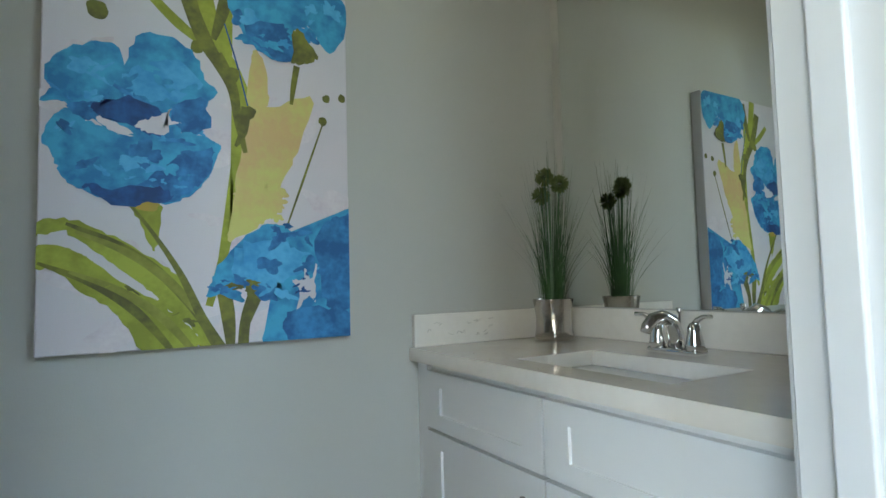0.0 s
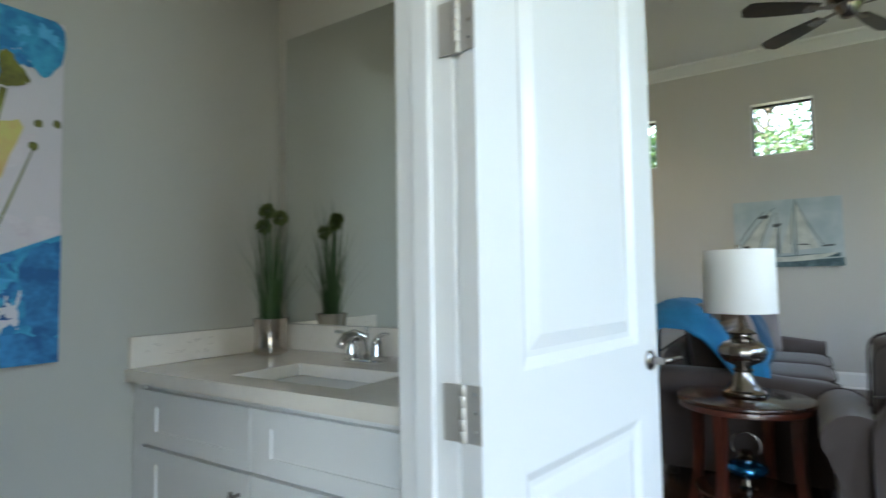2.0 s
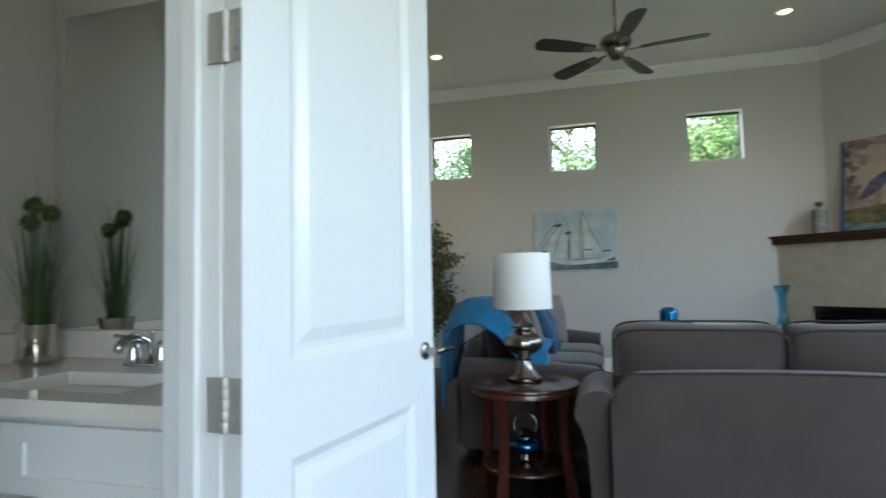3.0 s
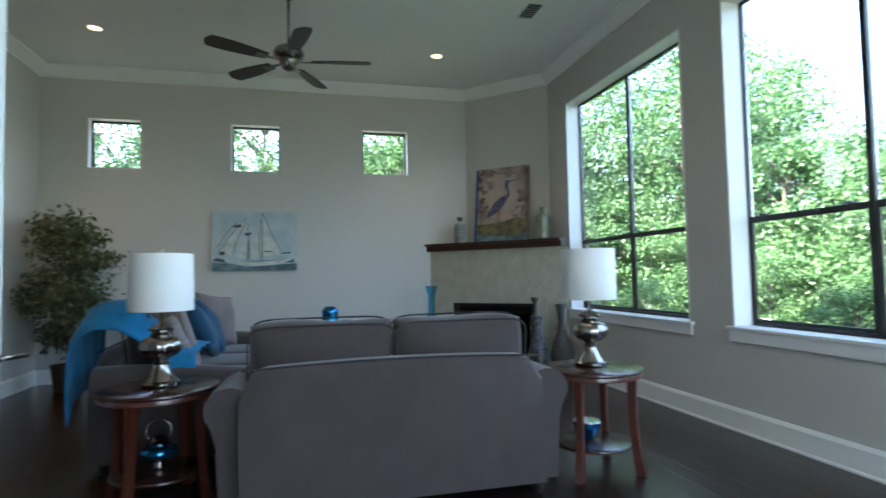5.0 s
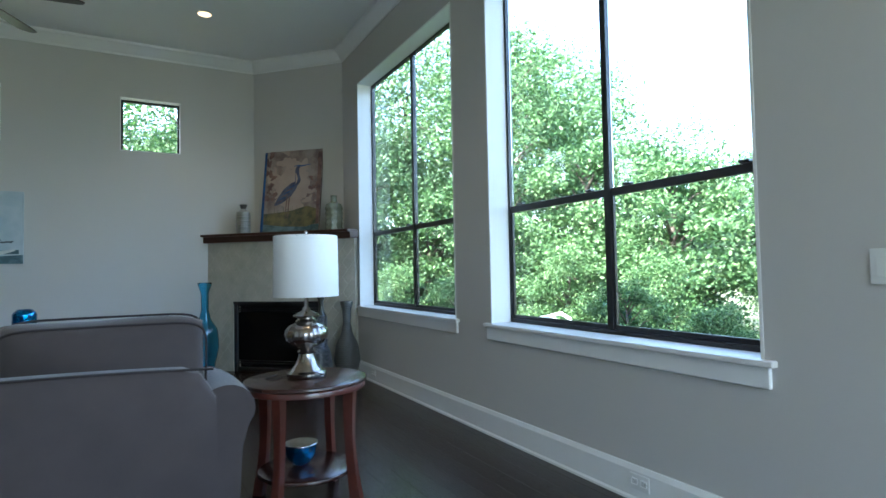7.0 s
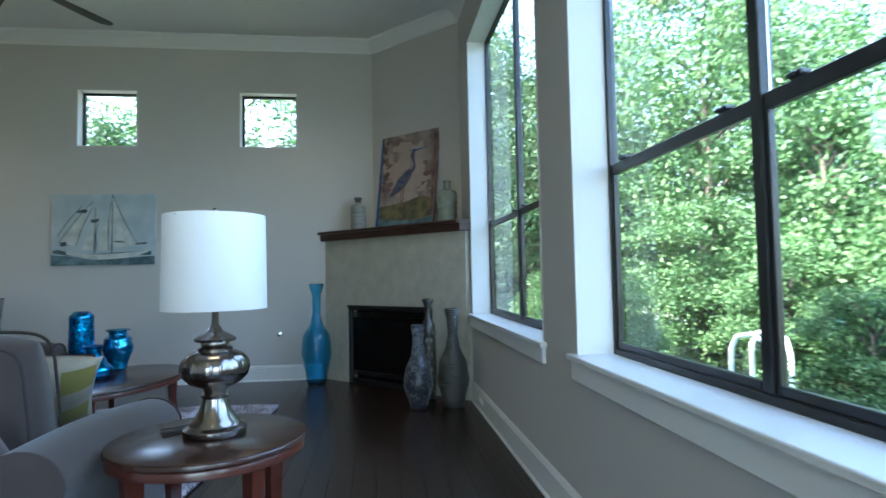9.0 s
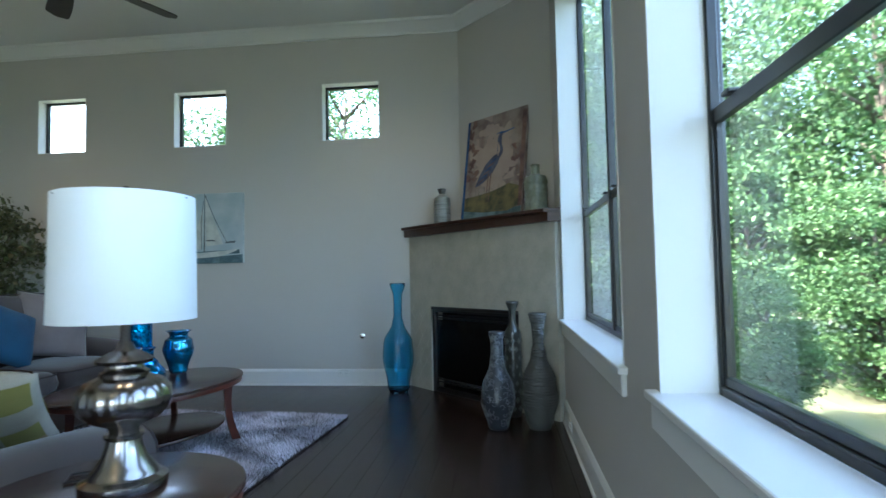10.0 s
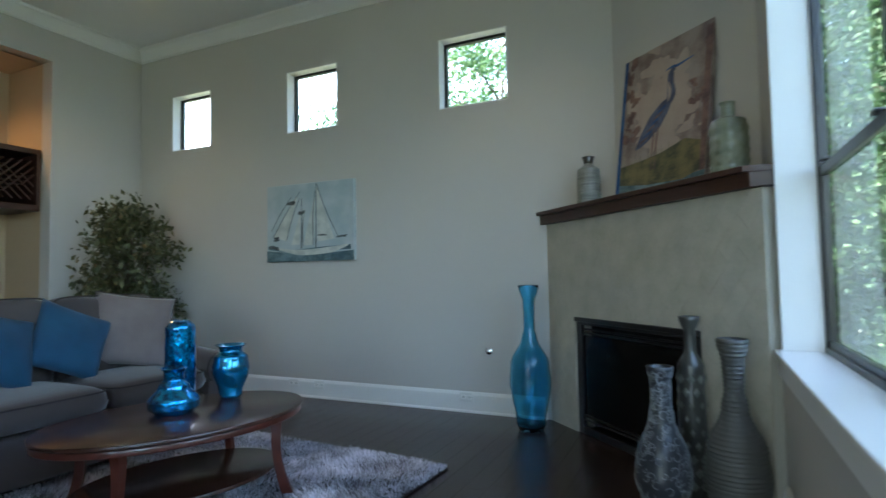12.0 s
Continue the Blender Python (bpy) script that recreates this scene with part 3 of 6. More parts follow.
rim = [[(SX0 - d, SY0 - d, 0.869), (SX1 + d, SY0 - d, 0.869), (SX1 + d, SY1 + d, 0.869), (SX0 - d, SY1 + d, 0.869)],
       [(SX0 - 0.004, SY0 - 0.004, 0.865), (SX1 + 0.004, SY0 - 0.004, 0.865), (SX1 + 0.004, SY1 + 0.004, 0.865), (SX0 - 0.004, SY1 + 0.004, 0.865)],
       [(SX0 + 0.02, SY0 + 0.02, 0.76), (SX1 - 0.02, SY0 + 0.02, 0.76), (SX1 - 0.02, SY1 - 0.02, 0.76), (SX0 + 0.02, SY1 - 0.02, 0.76)],
       [(SX0 + 0.05, SY0 + 0.05, 0.74), (SX1 - 0.05, SY0 + 0.05, 0.74), (SX1 - 0.05, SY1 - 0.05, 0.74), (SX0 + 0.05, SY1 - 0.05, 0.74)]]
rings = [[bm.verts.new(p) for p in r] for r in rim]
for a_, b_ in zip(rings, rings[1:]):
    for i in range(4):
        bm.faces.new((a_[i], a_[(i + 1) % 4], b_[(i + 1) % 4], b_[i]))
bm.faces.new(rings[-1])
basin = part("basin", bm, CERAMIC, sink, "", True, 50)
part("drain", lathe([(0.022, 0.7405), (0.022, 0.744), (0.012, 0.745), (0.010, 0.741)], 20, pose(0.485, 1.83, 0)), CHROME, sink, "chrome drain", True, 40)

fau = thing("faucet", "chrome two-handle centerset bathroom faucet", "faucet", pose(0.45, 2.07, 0.911))
bm = bmesh.new()
put_box(bm, (-0.075, -0.026, 0), (0.075, 0.026, 0.014), 0.006, 3)
part("base_plate", bm, CHROME, fau, "", True, 40)
part("spout", tube([(0, 0.005, 0.012), (0, 0.002, 0.05), (0, -0.015, 0.085), (0, -0.05, 0.098), (0, -0.085, 0.092), (0, -0.108, 0.075), (0, -0.115, 0.062)], lambda k: 0.022 - 0.009 * k, 18), CHROME, fau, "", True)
for s in (-1, 1):
    hdl = part("handle", lathe([(0.026, 0.012), (0.022, 0.03), (0.017, 0.055), (0.016, 0.07), (0.010, 0.08), (0.002, 0.083)], 24, pose(0.055 * s, 0, 0)), CHROME, fau, "", True)
    part("handle_lever", tube([(0.055 * s, 0, 0.074), (0.068 * s, -0.004, 0.088), (0.09 * s, -0.010, 0.098), (0.115 * s, -0.016, 0.100)], lambda k: 0.009 - 0.003 * k, 12, 0.7), CHROME, hdl, "", True)
lift = part("lift_rod", tube([(0, 0.02, 0.012), (0, 0.02, 0.105)], 0.003, 8), CHROME, fau)
part("lift_knob", lathe([(0.003, 0.10), (0.007, 0.105), (0.008, 0.115), (0.005, 0.118)], 16, pose(0, 0.02, 0)), CHROME, lift, "", True)

mir = thing("wall_mirror_glass", "large frameless wall mirror above the backsplash", "mirror", kind="structure")
part("mirror_plate", box((-0.115, PY - 0.007, 1.015), (1.025, PY - 0.001, 2.215)), MIRROR, mir)
# fill lamp added out of view to brighten the powder room
dome = thing("ceiling_light", "added white fill dome on the powder room ceiling", "ceiling light", pose(0.45, -0.15, Z_CEIL))
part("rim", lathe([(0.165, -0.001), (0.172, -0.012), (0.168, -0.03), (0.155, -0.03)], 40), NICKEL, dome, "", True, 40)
part("diffuser", lathe([(0.158, -0.028), (0.150, -0.055), (0.11, -0.085), (0.05, -0.10), (0.001, -0.103)], 40), glowing("fill_glow", (1.0, 0.93, 0.86), 0.6), dome, "glowing white fill dome", True)

# potted artificial grass with round flower heads
GRASS1 = material("artificial_grass", (0.045, 0.115, 0.03), 0.5, other=(0.02, 0.06, 0.02), scale=9, grain=60)
POM = material("green_flower_head", (0.16, 0.20, 0.06), 0.8, other=(0.09, 0.12, 0.03), scale=30, grain=200, bump=0.5)
pp = thing("potted_grass", "artificial onion grass with round green heads in silver pot", "plant", pose(-0.015, 2.07, 0.911) @ Matrix.Scale(1.22, 4))
part("pot", lathe([(0.040, 0), (0.049, 0.004), (0.053, 0.012), (0.048, 0.035), (0.047, 0.06), (0.050, 0.085), (0.054, 0.105), (0.055, 0.112), (0.051, 0.112), (0.047, 0.09), (0.02, 0.088), (0.001, 0.088)], 40, None, True, lambda a, z: 0.0006 * math.sin(9 * a + 40 * z)), material("hammered_silver", (0.50, 0.46, 0.42), 0.16, 1.0, scale=30, grain=90, bump=0.25), pp, "hammered silver ceramic pot", True, 50)
rnd = random.Random(3)
bm = bmesh.new()
for k in range(150):
    a_, r0 = rnd.uniform(0, 6.283), rnd.uniform(0, 0.035)
    spread = rnd.random() ** 2 * 0.13
    h = rnd.uniform(0.22, 0.44) * (1 if spread < 0.05 else 0.75)
    p0 = Vector((r0 * math.cos(a_), r0 * math.sin(a_), 0.088))
    dirv = Vector((math.cos(a_), math.sin(a_), 0))
    tw = Vector((-math.sin(a_), math.cos(a_), 0)) * rnd.uniform(0.0012, 0.0024)
    prev = None
    for j in range(6):
        t = j / 5
        c = p0 + dirv * (0.02 * t + spread * t * t) + Vector((0, 0, h * t))
        w = tw * (1 - t * 0.9)
        cur = (bm.verts.new(c - w), bm.verts.new(c + w))
        if prev:
            bm.faces.new((prev[0], prev[1], cur[1], cur[0]))
        prev = cur
tagged(part("grass_blades", bm, GRASS1, pp, "thin green blades"), kind="stuff")
for x, y, z in ((-0.035, 0.0, 0.40), (0.028, 0.012, 0.425), (0.005, -0.02, 0.445)):
    stem = part("stem", tube([(x * 0.3, y * 0.3, 0.088), (x * 0.7, y * 0.7, 0.28), (x, y, z)], 0.0022, 6), GRASS1, pp)
    bm = bmesh.new()
    for k in range(170):
        d_ = Vector((rnd.gauss(0, 1), rnd.gauss(0, 1), rnd.gauss(0, 1))).normalized()
        o = d_.orthogonal().normalized() * 0.0022
        r = rnd.uniform(0.024, 0.030)
        c = Vector((x, y, z))
        o2 = d_.cross(o)
        q = [bm.verts.new(c + d_ * 0.006 - o * 0.3), bm.verts.new(c + d_ * r * 0.8 - o), bm.verts.new(c + d_ * r + o2 * 0.4), bm.verts.new(c + d_ * r * 0.8 + o)]
        bm.faces.new(q)
        q = [bm.verts.new(c + d_ * 0.006 - o2 * 0.3), bm.verts.new(c + d_ * r * 0.8 - o2), bm.verts.new(c + d_ * r + o * 0.4), bm.verts.new(c + d_ * r * 0.8 + o2)]
        bm.faces.new(q)
    part("flower_head", bm, POM, stem, "round green flower head")


# ---- painted canvases ----
LAYER = [0]


def canvas(name, label, m, w, h, depth, mat, side=None):
    """Local: picture in x (width) and z (up), front at y = 0 looking to -y, origin at the lower left front corner."""
    c = thing(name, label, "painting", m)
    LAYER[0] = 0
    part("canvas", box((0, 0.0, 0), (w, depth, h), 0.003, 1), mat, c)
    return c


def blob(cx, cz, rx, rz, seed, rough=0.12, n=48, squash=None, rot=0.0):
    """The outline of one brushed patch."""
    r_ = random.Random(seed)
    ph = [(r_.uniform(0, 6.28), r_.uniform(0.4, 1.0)) for _ in range(6)]
    out = []
    for i in range(n):
        t = 2 * math.pi * i / n
        k = 1 + rough * sum(s * math.sin((j + 2) * t + p) / (1 + 0.4 * j) for j, (p, s) in enumerate(ph))
        x, z = rx * k * math.cos(t), rz * k * math.sin(t)
        out.append((cx + x * math.cos(rot) - z * math.sin(rot), cz + x * math.sin(rot) + z * math.cos(rot)))
    return out


def stroke(pts, widths):
    """The outline of a brush stroke along points, with a width at each."""
    left, right = [], []
    fine = []
    n = len(pts)
    for i in range(n - 1):
        p0, p1, p2, p3 = pts[max(i - 1, 0)], pts[i], pts[i + 1], pts[min(i + 2, n - 1)]
        for j in range(8):
            t = j / 8
            c = [0.5 * (2 * b + (-a_ + c_) * t + (2 * a_ - 5 * b + 4 * c_ - d_) * t * t + (-a_ + 3 * b - 3 * c_ + d_) * t ** 3) for a_, b, c_, d_ in zip(p0, p1, p2, p3)]
            fine.append((c[0], c[1], widths[i] * (1 - t) + widths[i + 1] * t))
    fine.append((*pts[-1], widths[-1]))
    for i, (x, z, w) in enumerate(fine):
        a_, b = fine[max(i - 1, 0)], fine[min(i + 1, len(fine) - 1)]
        d_ = Vector((b[0] - a_[0], b[1] - a_[1])).normalized()
        left.append((x - d_.y * w, z + d_.x * w))
        right.append((x + d_.y * w, z - d_.x * w))
    return left + right[::-1]


def paint(c, outline, mat, w, h, name="brush_patch"):
    """A thin coat of paint on the canvas, cut at its edges."""
    for axis, at, less in ((0, 0.0, False), (0, w, True), (1, 0.0, False), (1, h, True)):
        outline = clip_poly(outline, axis, at, less)
        if len(outline) < 3:
            return
    LAYER[0] += 1
    y = -0.0004 - 0.000014 * LAYER[0]
    bm = bmesh.new()
    f = bm.faces.new([bm.verts.new((x, y, z)) for x, z in outline])
    bmesh.ops.triangulate(bm, faces=[f], ngon_method='EAR_CLIP')
    bm.normal_update()
    facing = sum(q.normal.y * q.calc_area() for q in bm.faces)
    folded = [q for q in bm.faces if q.normal.y * facing <= 0]
    if folded:
        bmesh.ops.delete(bm, geom=folded, context='FACES')
    if len(bm.faces):
        part(name, bm, mat, c)


CANVAS = material("painted_canvas", (0.66, 0.60, 0.62), 0.8, other=(0.60, 0.60, 0.63), scale=3, grain=300, bump=0.15)
SKYBLUE = material("paint_sky_blue", (0.04, 0.36, 0.58), 0.7, other=(0.015, 0.19, 0.42), scale=14, grain=45, bump=0.1, span=(0.56, 0.80))
DEEPBLUE = material("paint_deep_blue", (0.010, 0.11, 0.29), 0.7, other=(0.03, 0.24, 0.52), scale=14, grain=60, bump=0.1, span=(0.56, 0.80))
PALEBLUE = material("paint_pale_blue", (0.08, 0.42, 0.68), 0.7, other=(0.03, 0.28, 0.56), scale=10, grain=60, span=(0.56, 0.80))
NAVY = material("paint_navy", (0.01, 0.05, 0.17), 0.7, other=(0.012, 0.10, 0.30), scale=16, grain=70, span=(0.56, 0.80))
LIME = material("paint_lime", (0.36, 0.40, 0.05), 0.7, other=(0.24, 0.27, 0.03), scale=8, grain=60, span=(0.56, 0.80))
PALELIME = material("paint_pale_lime", (0.58, 0.56, 0.17), 0.7, other=(0.60, 0.42, 0.18), scale=5, grain=50, span=(0.56, 0.80))
OLIVE = material("paint_olive", (0.10, 0.10, 0.025), 0.7, other=(0.20, 0.21, 0.03), scale=12, grain=60, span=(0.56, 0.80))
CORAL_OCHRE = material("paint_ochre", (0.50, 0.30, 0.05), 0.7, other=(0.35, 0.30, 0.05), scale=10, grain=50)
CORAL = material("paint_coral", (0.55, 0.08, 0.05), 0.7, other=(0.4, 0.05, 0.04), scale=10, grain=50)

PW, PH = 0.732, 0.99
fl = canvas("flower_painting", "large canvas painting of blue poppies with lime leaves", pose(PX0 + 0.050, 0.66, 0.965, 0, 0, 90), PW, PH, 0.049, CANVAS)


def pt(u, v):
    """Fractions of the canvas, v down from its top at 0.22 of the height."""
    return (u * PW, v * PH)


def on(outline, mat, name="brush_patch"):
    paint(fl, outline, mat, PW, PH, name)


def soft(keys, seed, fray=0.006):
    """A closed brushed outline through a few fractions of the canvas, its edge a little frayed."""
    r_ = random.Random(seed)
    n = len(keys)
    out = []
    for i in range(n):
        p0, p1, p2, p3 = (keys[(i + k) % n] for k in (-1, 0, 1, 2))
        for j in range(6):
            t = j / 6
            c = [0.5 * (2 * b_ + (c_ - a_) * t + (2 * a_ - 5 * b_ + 4 * c_ - d_) * t * t + (3 * b_ - a_ - 3 * c_ + d_) * t ** 3) for a_, b_, c_, d_ in zip(p0, p1, p2, p3)]
            out.append(((c[0] + r_.uniform(-fray, fray)) * PW, (c[1] + r_.uniform(-fray, fray) * 0.7) * PH))
    return out


def brush(keys, widths, mat, name):
    on(stroke([pt(u, v) for u, v in keys], [w_ * 1.12 for w_ in widths]), mat, name)


def washes(count, box_, mats, seed, size, name="wash_patch", keep=None):
    """Small watercolour washes scattered in a box of the canvas."""
    r_ = random.Random(seed)
    for k in range(count):
        u, v = r_.uniform(box_[0], box_[1]), r_.uniform(box_[2], box_[3])
        if keep is None or keep(u, v):
            q = r_.uniform(0.35, 1.0) * size
            on(blob(*pt(u, v), q, q * r_.uniform(0.25, 0.7), seed + k, 0.45, 30, rot=r_.uniform(-0.8, 0.8)), r_.choice(mats), name)


BLUSH = material("paint_blush_grey", (0.58, 0.51, 0.55), 0.8, other=(0.70, 0.65, 0.67), scale=6, grain=90, span=(0.5, 0.8))
# blushed ground, then stems and leaves, flowers above
washes(26, (0.05, 0.95, 0.02, 0.98), (BLUSH,), 700, 0.09)
brush([(0.564, 0.95), (0.527, 0.802), (0.575, 0.717), (0.613, 0.63), (0.585, 0.477), (0.546, 0.268), (0.488, 0.10)], [0.010, 0.012, 0.014, 0.012, 0.011, 0.010, 0.008], LIME, "stem_stroke")
on(soft([(0.633, 0.64), (0.709, 0.641), (0.858, 0.683), (0.796, 0.523), (0.736, 0.425), (0.716, 0.344), (0.661, 0.315), (0.561, 0.268), (0.556, 0.304), (0.579, 0.446), (0.613, 0.555)], 3), PALELIME, "leaf_patch")
on(soft([(0.633, 0.776), (0.657, 0.785), (0.684, 0.725), (0.684, 0.641), (0.617, 0.643)], 4), PALELIME, "leaf_patch")
washes(14, (0.60, 0.74, 0.33, 0.64), (PALELIME,), 720, 0.04, keep=lambda u, v: v < 0.30 + 2.2 * (u - 0.56) + 0.1)
brush([(0.30, 0.885), (0.391, 0.823), (0.50, 0.767)], [0.010, 0.012, 0.006], LIME, "stem_stroke")
brush([(0.40, 0.94), (0.466, 0.807), (0.527, 0.733), (0.566, 0.671), (0.585, 0.582), (0.609, 0.505)], [0.018, 0.020, 0.016, 0.012, 0.009, 0.005], OLIVE, "stem_stroke")
brush([(0.45, 1.0), (0.48, 0.88), (0.53, 0.77)], [0.020, 0.018, 0.008], LIME, "stem_stroke")
brush([(0.56, 0.98), (0.53, 0.88), (0.50, 0.80)], [0.016, 0.014, 0.006], OLIVE, "stem_stroke")
brush([(0.537, 0.849), (0.578, 0.748), (0.617, 0.634)], [0.0015, 0.002, 0.0015], NAVY, "thin_stem")
brush([(0.613, 0.63), (0.60, 0.56), (0.575, 0.52)], [0.012, 0.010, 0.003], OLIVE, "stem_stroke")
brush([(0.798, 0.768), (0.785, 0.71), (0.776, 0.655)], [0.008, 0.007, 0.004], OLIVE, "stem_stroke")
brush([(0.898, 0.61), (0.817, 0.437), (0.757, 0.31)], [0.0018, 0.003, 0.0018], OLIVE, "thin_stem")
on(soft([(0.255, 0.343), (0.34, 0.354), (0.327, 0.285), (0.317, 0.236), (0.285, 0.30)], 5), LIME, "leaf_patch")
on(soft([(-0.01, 0.245), (0.072, 0.246), (0.145, 0.215), (0.251, 0.156), (0.331, 0.111), (0.398, 0.072), (0.459, 0.004), (0.301, -0.01), (0.221, 0.084), (0.116, 0.145), (0.038, 0.196), (-0.01, 0.199)], 6), LIME, "leaf_patch")
on(soft([(-0.01, 0.301), (0.07, 0.313), (0.187, 0.281), (0.314, 0.223), (0.398, 0.168), (0.458, 0.097), (0.53, -0.01), (0.47, -0.01), (0.432, 0.049), (0.331, 0.114), (0.22, 0.17), (0.115, 0.247), (0.064, 0.285), (-0.01, 0.268)], 7), LIME, "leaf_patch")
for k, (du_, dv_) in enumerate(((0.01, 0.006), (0.035, -0.012), (-0.06, -0.085), (0.02, -0.105))):
    brush([(0.064 + du_, 0.295 + dv_), (0.204 + du_, 0.248 + dv_), (0.322 + du_, 0.182 + dv_), (0.415 + du_, 0.098 + dv_), (0.47 + du_, 0.03 + dv_)], [0.003, 0.008, 0.010, 0.007, 0.003], OLIVE if k % 2 == 0 else material("paint_moss_%s" % ("a" if k == 1 else "b"), (0.17, 0.18, 0.025), 0.7, other=(0.28, 0.30, 0.05), scale=14, grain=60, span=(0.5, 0.8)), "leaf_stroke")
washes(16, (0.05, 0.45, 0.03, 0.26), (OLIVE, LIME), 740, 0.016, keep=lambda u, v: abs(v - (0.27 - 0.5 * u)) < 0.035)
on(soft([(0.07, 0.278), (0.13, 0.252), (0.22, 0.196), (0.31, 0.140), (0.33, 0.118), (0.24, 0.158), (0.15, 0.213), (0.10, 0.245)], 8, 0.003), CANVAS, "gap_patch")
brush([(0.24, 0.357), (0.31, 0.288), (0.398, 0.182), (0.467, 0.069), (0.525, -0.01)], [0.003, 0.004, 0.007, 0.010, 0.014], OLIVE, "stem_stroke")
brush([(0.534, 0.15), (0.56, 0.066), (0.557, -0.01)], [0.016, 0.009, 0.010], OLIVE, "calyx_patch")
brush([(0.65, 0.14), (0.61, 0.064), (0.60, -0.01)], [0.018, 0.012, 0.012], OLIVE, "calyx_patch")
for u, v, q in ((0.913, 0.686, 0.011), (0.977, 0.694, 0.011), (0.898, 0.618, 0.012), (0.148, 0.82, 0.022), (0.445, 0.771, 0.015), (0.566, 0.713, 0.018), (0.623, 0.616, 0.016)):
    on(blob(*pt(u, v), q, q * 1.1, int(u * 1000), 0.08, 24), OLIVE, "dot")
# large poppy
UPPER = [(0.012, 0.666), (0.09, 0.723), (0.194, 0.747), (0.23, 0.691), (0.239, 0.733), (0.281, 0.783), (0.374, 0.784), (0.445, 0.743), (0.473, 0.689), (0.51, 0.656), (0.455, 0.598), (0.411, 0.549), (0.277, 0.516), (0.138, 0.549), (0.071, 0.576), (0.027, 0.616)]
LOWER = [(0.071, 0.569), (0.03, 0.538), (0.012, 0.492), (0.04, 0.449), (0.068, 0.406), (0.141, 0.372), (0.217, 0.362), (0.296, 0.352), (0.378, 0.363), (0.456, 0.402), (0.50, 0.463), (0.527, 0.516), (0.482, 0.534), (0.411, 0.542), (0.31, 0.523), (0.214, 0.519), (0.138, 0.543)]
on(soft(UPPER, 11), SKYBLUE, "petal_patch")
on(soft([(0.22, 0.669), (0.374, 0.726), (0.463, 0.673), (0.376, 0.625), (0.276, 0.62)], 12, 0.012), PALEBLUE, "petal_patch")
washes(30, (0.05, 0.45, 0.55, 0.74), (SKYBLUE, PALEBLUE, PALEBLUE, DEEPBLUE), 760, 0.034, "petal_patch", lambda u, v: v < 0.72 - 1.6 * (u - 0.26) ** 2)
on(soft([(0.376, 0.603), (0.463, 0.642), (0.482, 0.557), (0.393, 0.54)], 13, 0.012), DEEPBLUE, "petal_patch")
on(soft(LOWER, 14), SKYBLUE, "petal_patch")
on(soft([(0.303, 0.441), (0.464, 0.504), (0.50, 0.485), (0.464, 0.41), (0.344, 0.368)], 15, 0.012), DEEPBLUE, "petal_patch")
washes(34, (0.05, 0.48, 0.37, 0.53), (SKYBLUE, PALEBLUE, DEEPBLUE), 800, 0.032, "petal_patch", lambda u, v: v > 0.37 + 1.6 * (u - 0.26) ** 2)
on(soft([(0.126, 0.397), (0.216, 0.389), (0.328, 0.399), (0.362, 0.369), (0.264, 0.346), (0.156, 0.368)], 16, 0.012), NAVY, "petal_patch")
on(soft([(0.071, 0.576), (0.11, 0.59), (0.16, 0.56), (0.12, 0.548)], 18), DEEPBLUE, "petal_patch")
on(soft([(0.137, 0.583), (0.213, 0.612), (0.313, 0.596), (0.36, 0.56), (0.313, 0.527), (0.23, 0.55), (0.16, 0.559)], 17, 0.014), NAVY, "centre_patch")
on(soft([(0.15, 0.558), (0.198, 0.552), (0.25, 0.53), (0.235, 0.522), (0.18, 0.532)], 19, 0.004), CANVAS, "centre_patch")
on(soft([(0.26, 0.55), (0.32, 0.575), (0.37, 0.60), (0.35, 0.572), (0.40, 0.565), (0.335, 0.553), (0.36, 0.535), (0.30, 0.535)], 20, 0.006), CANVAS, "centre_patch")
on(blob(*pt(0.30, 0.348), 0.022, 0.012, 91, 0.2), CORAL_OCHRE, "calyx_patch")
# lower poppy
on(soft([(0.493, 0.153), (0.529, 0.217), (0.633, 0.296), (0.732, 0.317), (0.753, 0.299), (0.88, 0.313), (0.971, 0.357), (1.03, 0.333), (1.03, -0.03), (0.699, -0.03), (0.686, 0.045), (0.75, 0.081), (0.69, 0.127), (0.594, 0.146), (0.488, 0.121)], 21), SKYBLUE, "petal_patch")
on(soft([(0.594, 0.254), (0.751, 0.272), (0.814, 0.195), (0.71, 0.149), (0.575, 0.166)], 22, 0.012), PALEBLUE, "petal_patch")
washes(40, (0.54, 1.0, 0.0, 0.32), (SKYBLUE, PALEBLUE, DEEPBLUE, DEEPBLUE), 850, 0.034, "petal_patch", lambda u, v: v < 0.12 + 0.75 * (u - 0.45) and (v > 0.12 or u > 0.74))
on(soft([(0.88, 0.306), (0.971, 0.348), (1.03, 0.325), (1.03, 0.113), (0.921, 0.084), (0.878, 0.179)], 23, 0.012), DEEPBLUE, "petal_patch")
on(soft([(0.75, 0.059), (0.877, 0.085), (1.03, 0.049), (1.03, -0.03), (0.791, -0.03)], 24, 0.012), DEEPBLUE, "petal_patch")
washes(10, (0.50, 0.70, 0.13, 0.18), (DEEPBLUE, OLIVE), 890, 0.016, "petal_patch")
on(soft([(0.776, 0.162), (0.814, 0.164), (0.825, 0.195), (0.846, 0.167), (0.87, 0.21), (0.861, 0.156), (0.862, 0.101), (0.835, 0.117), (0.792, 0.08), (0.809, 0.125)], 25, 0.004), CANVAS, "centre_patch")
washes(9, (0.79, 0.87, 0.09, 0.18), (NAVY, SKYBLUE), 900, 0.010, "centre_patch")
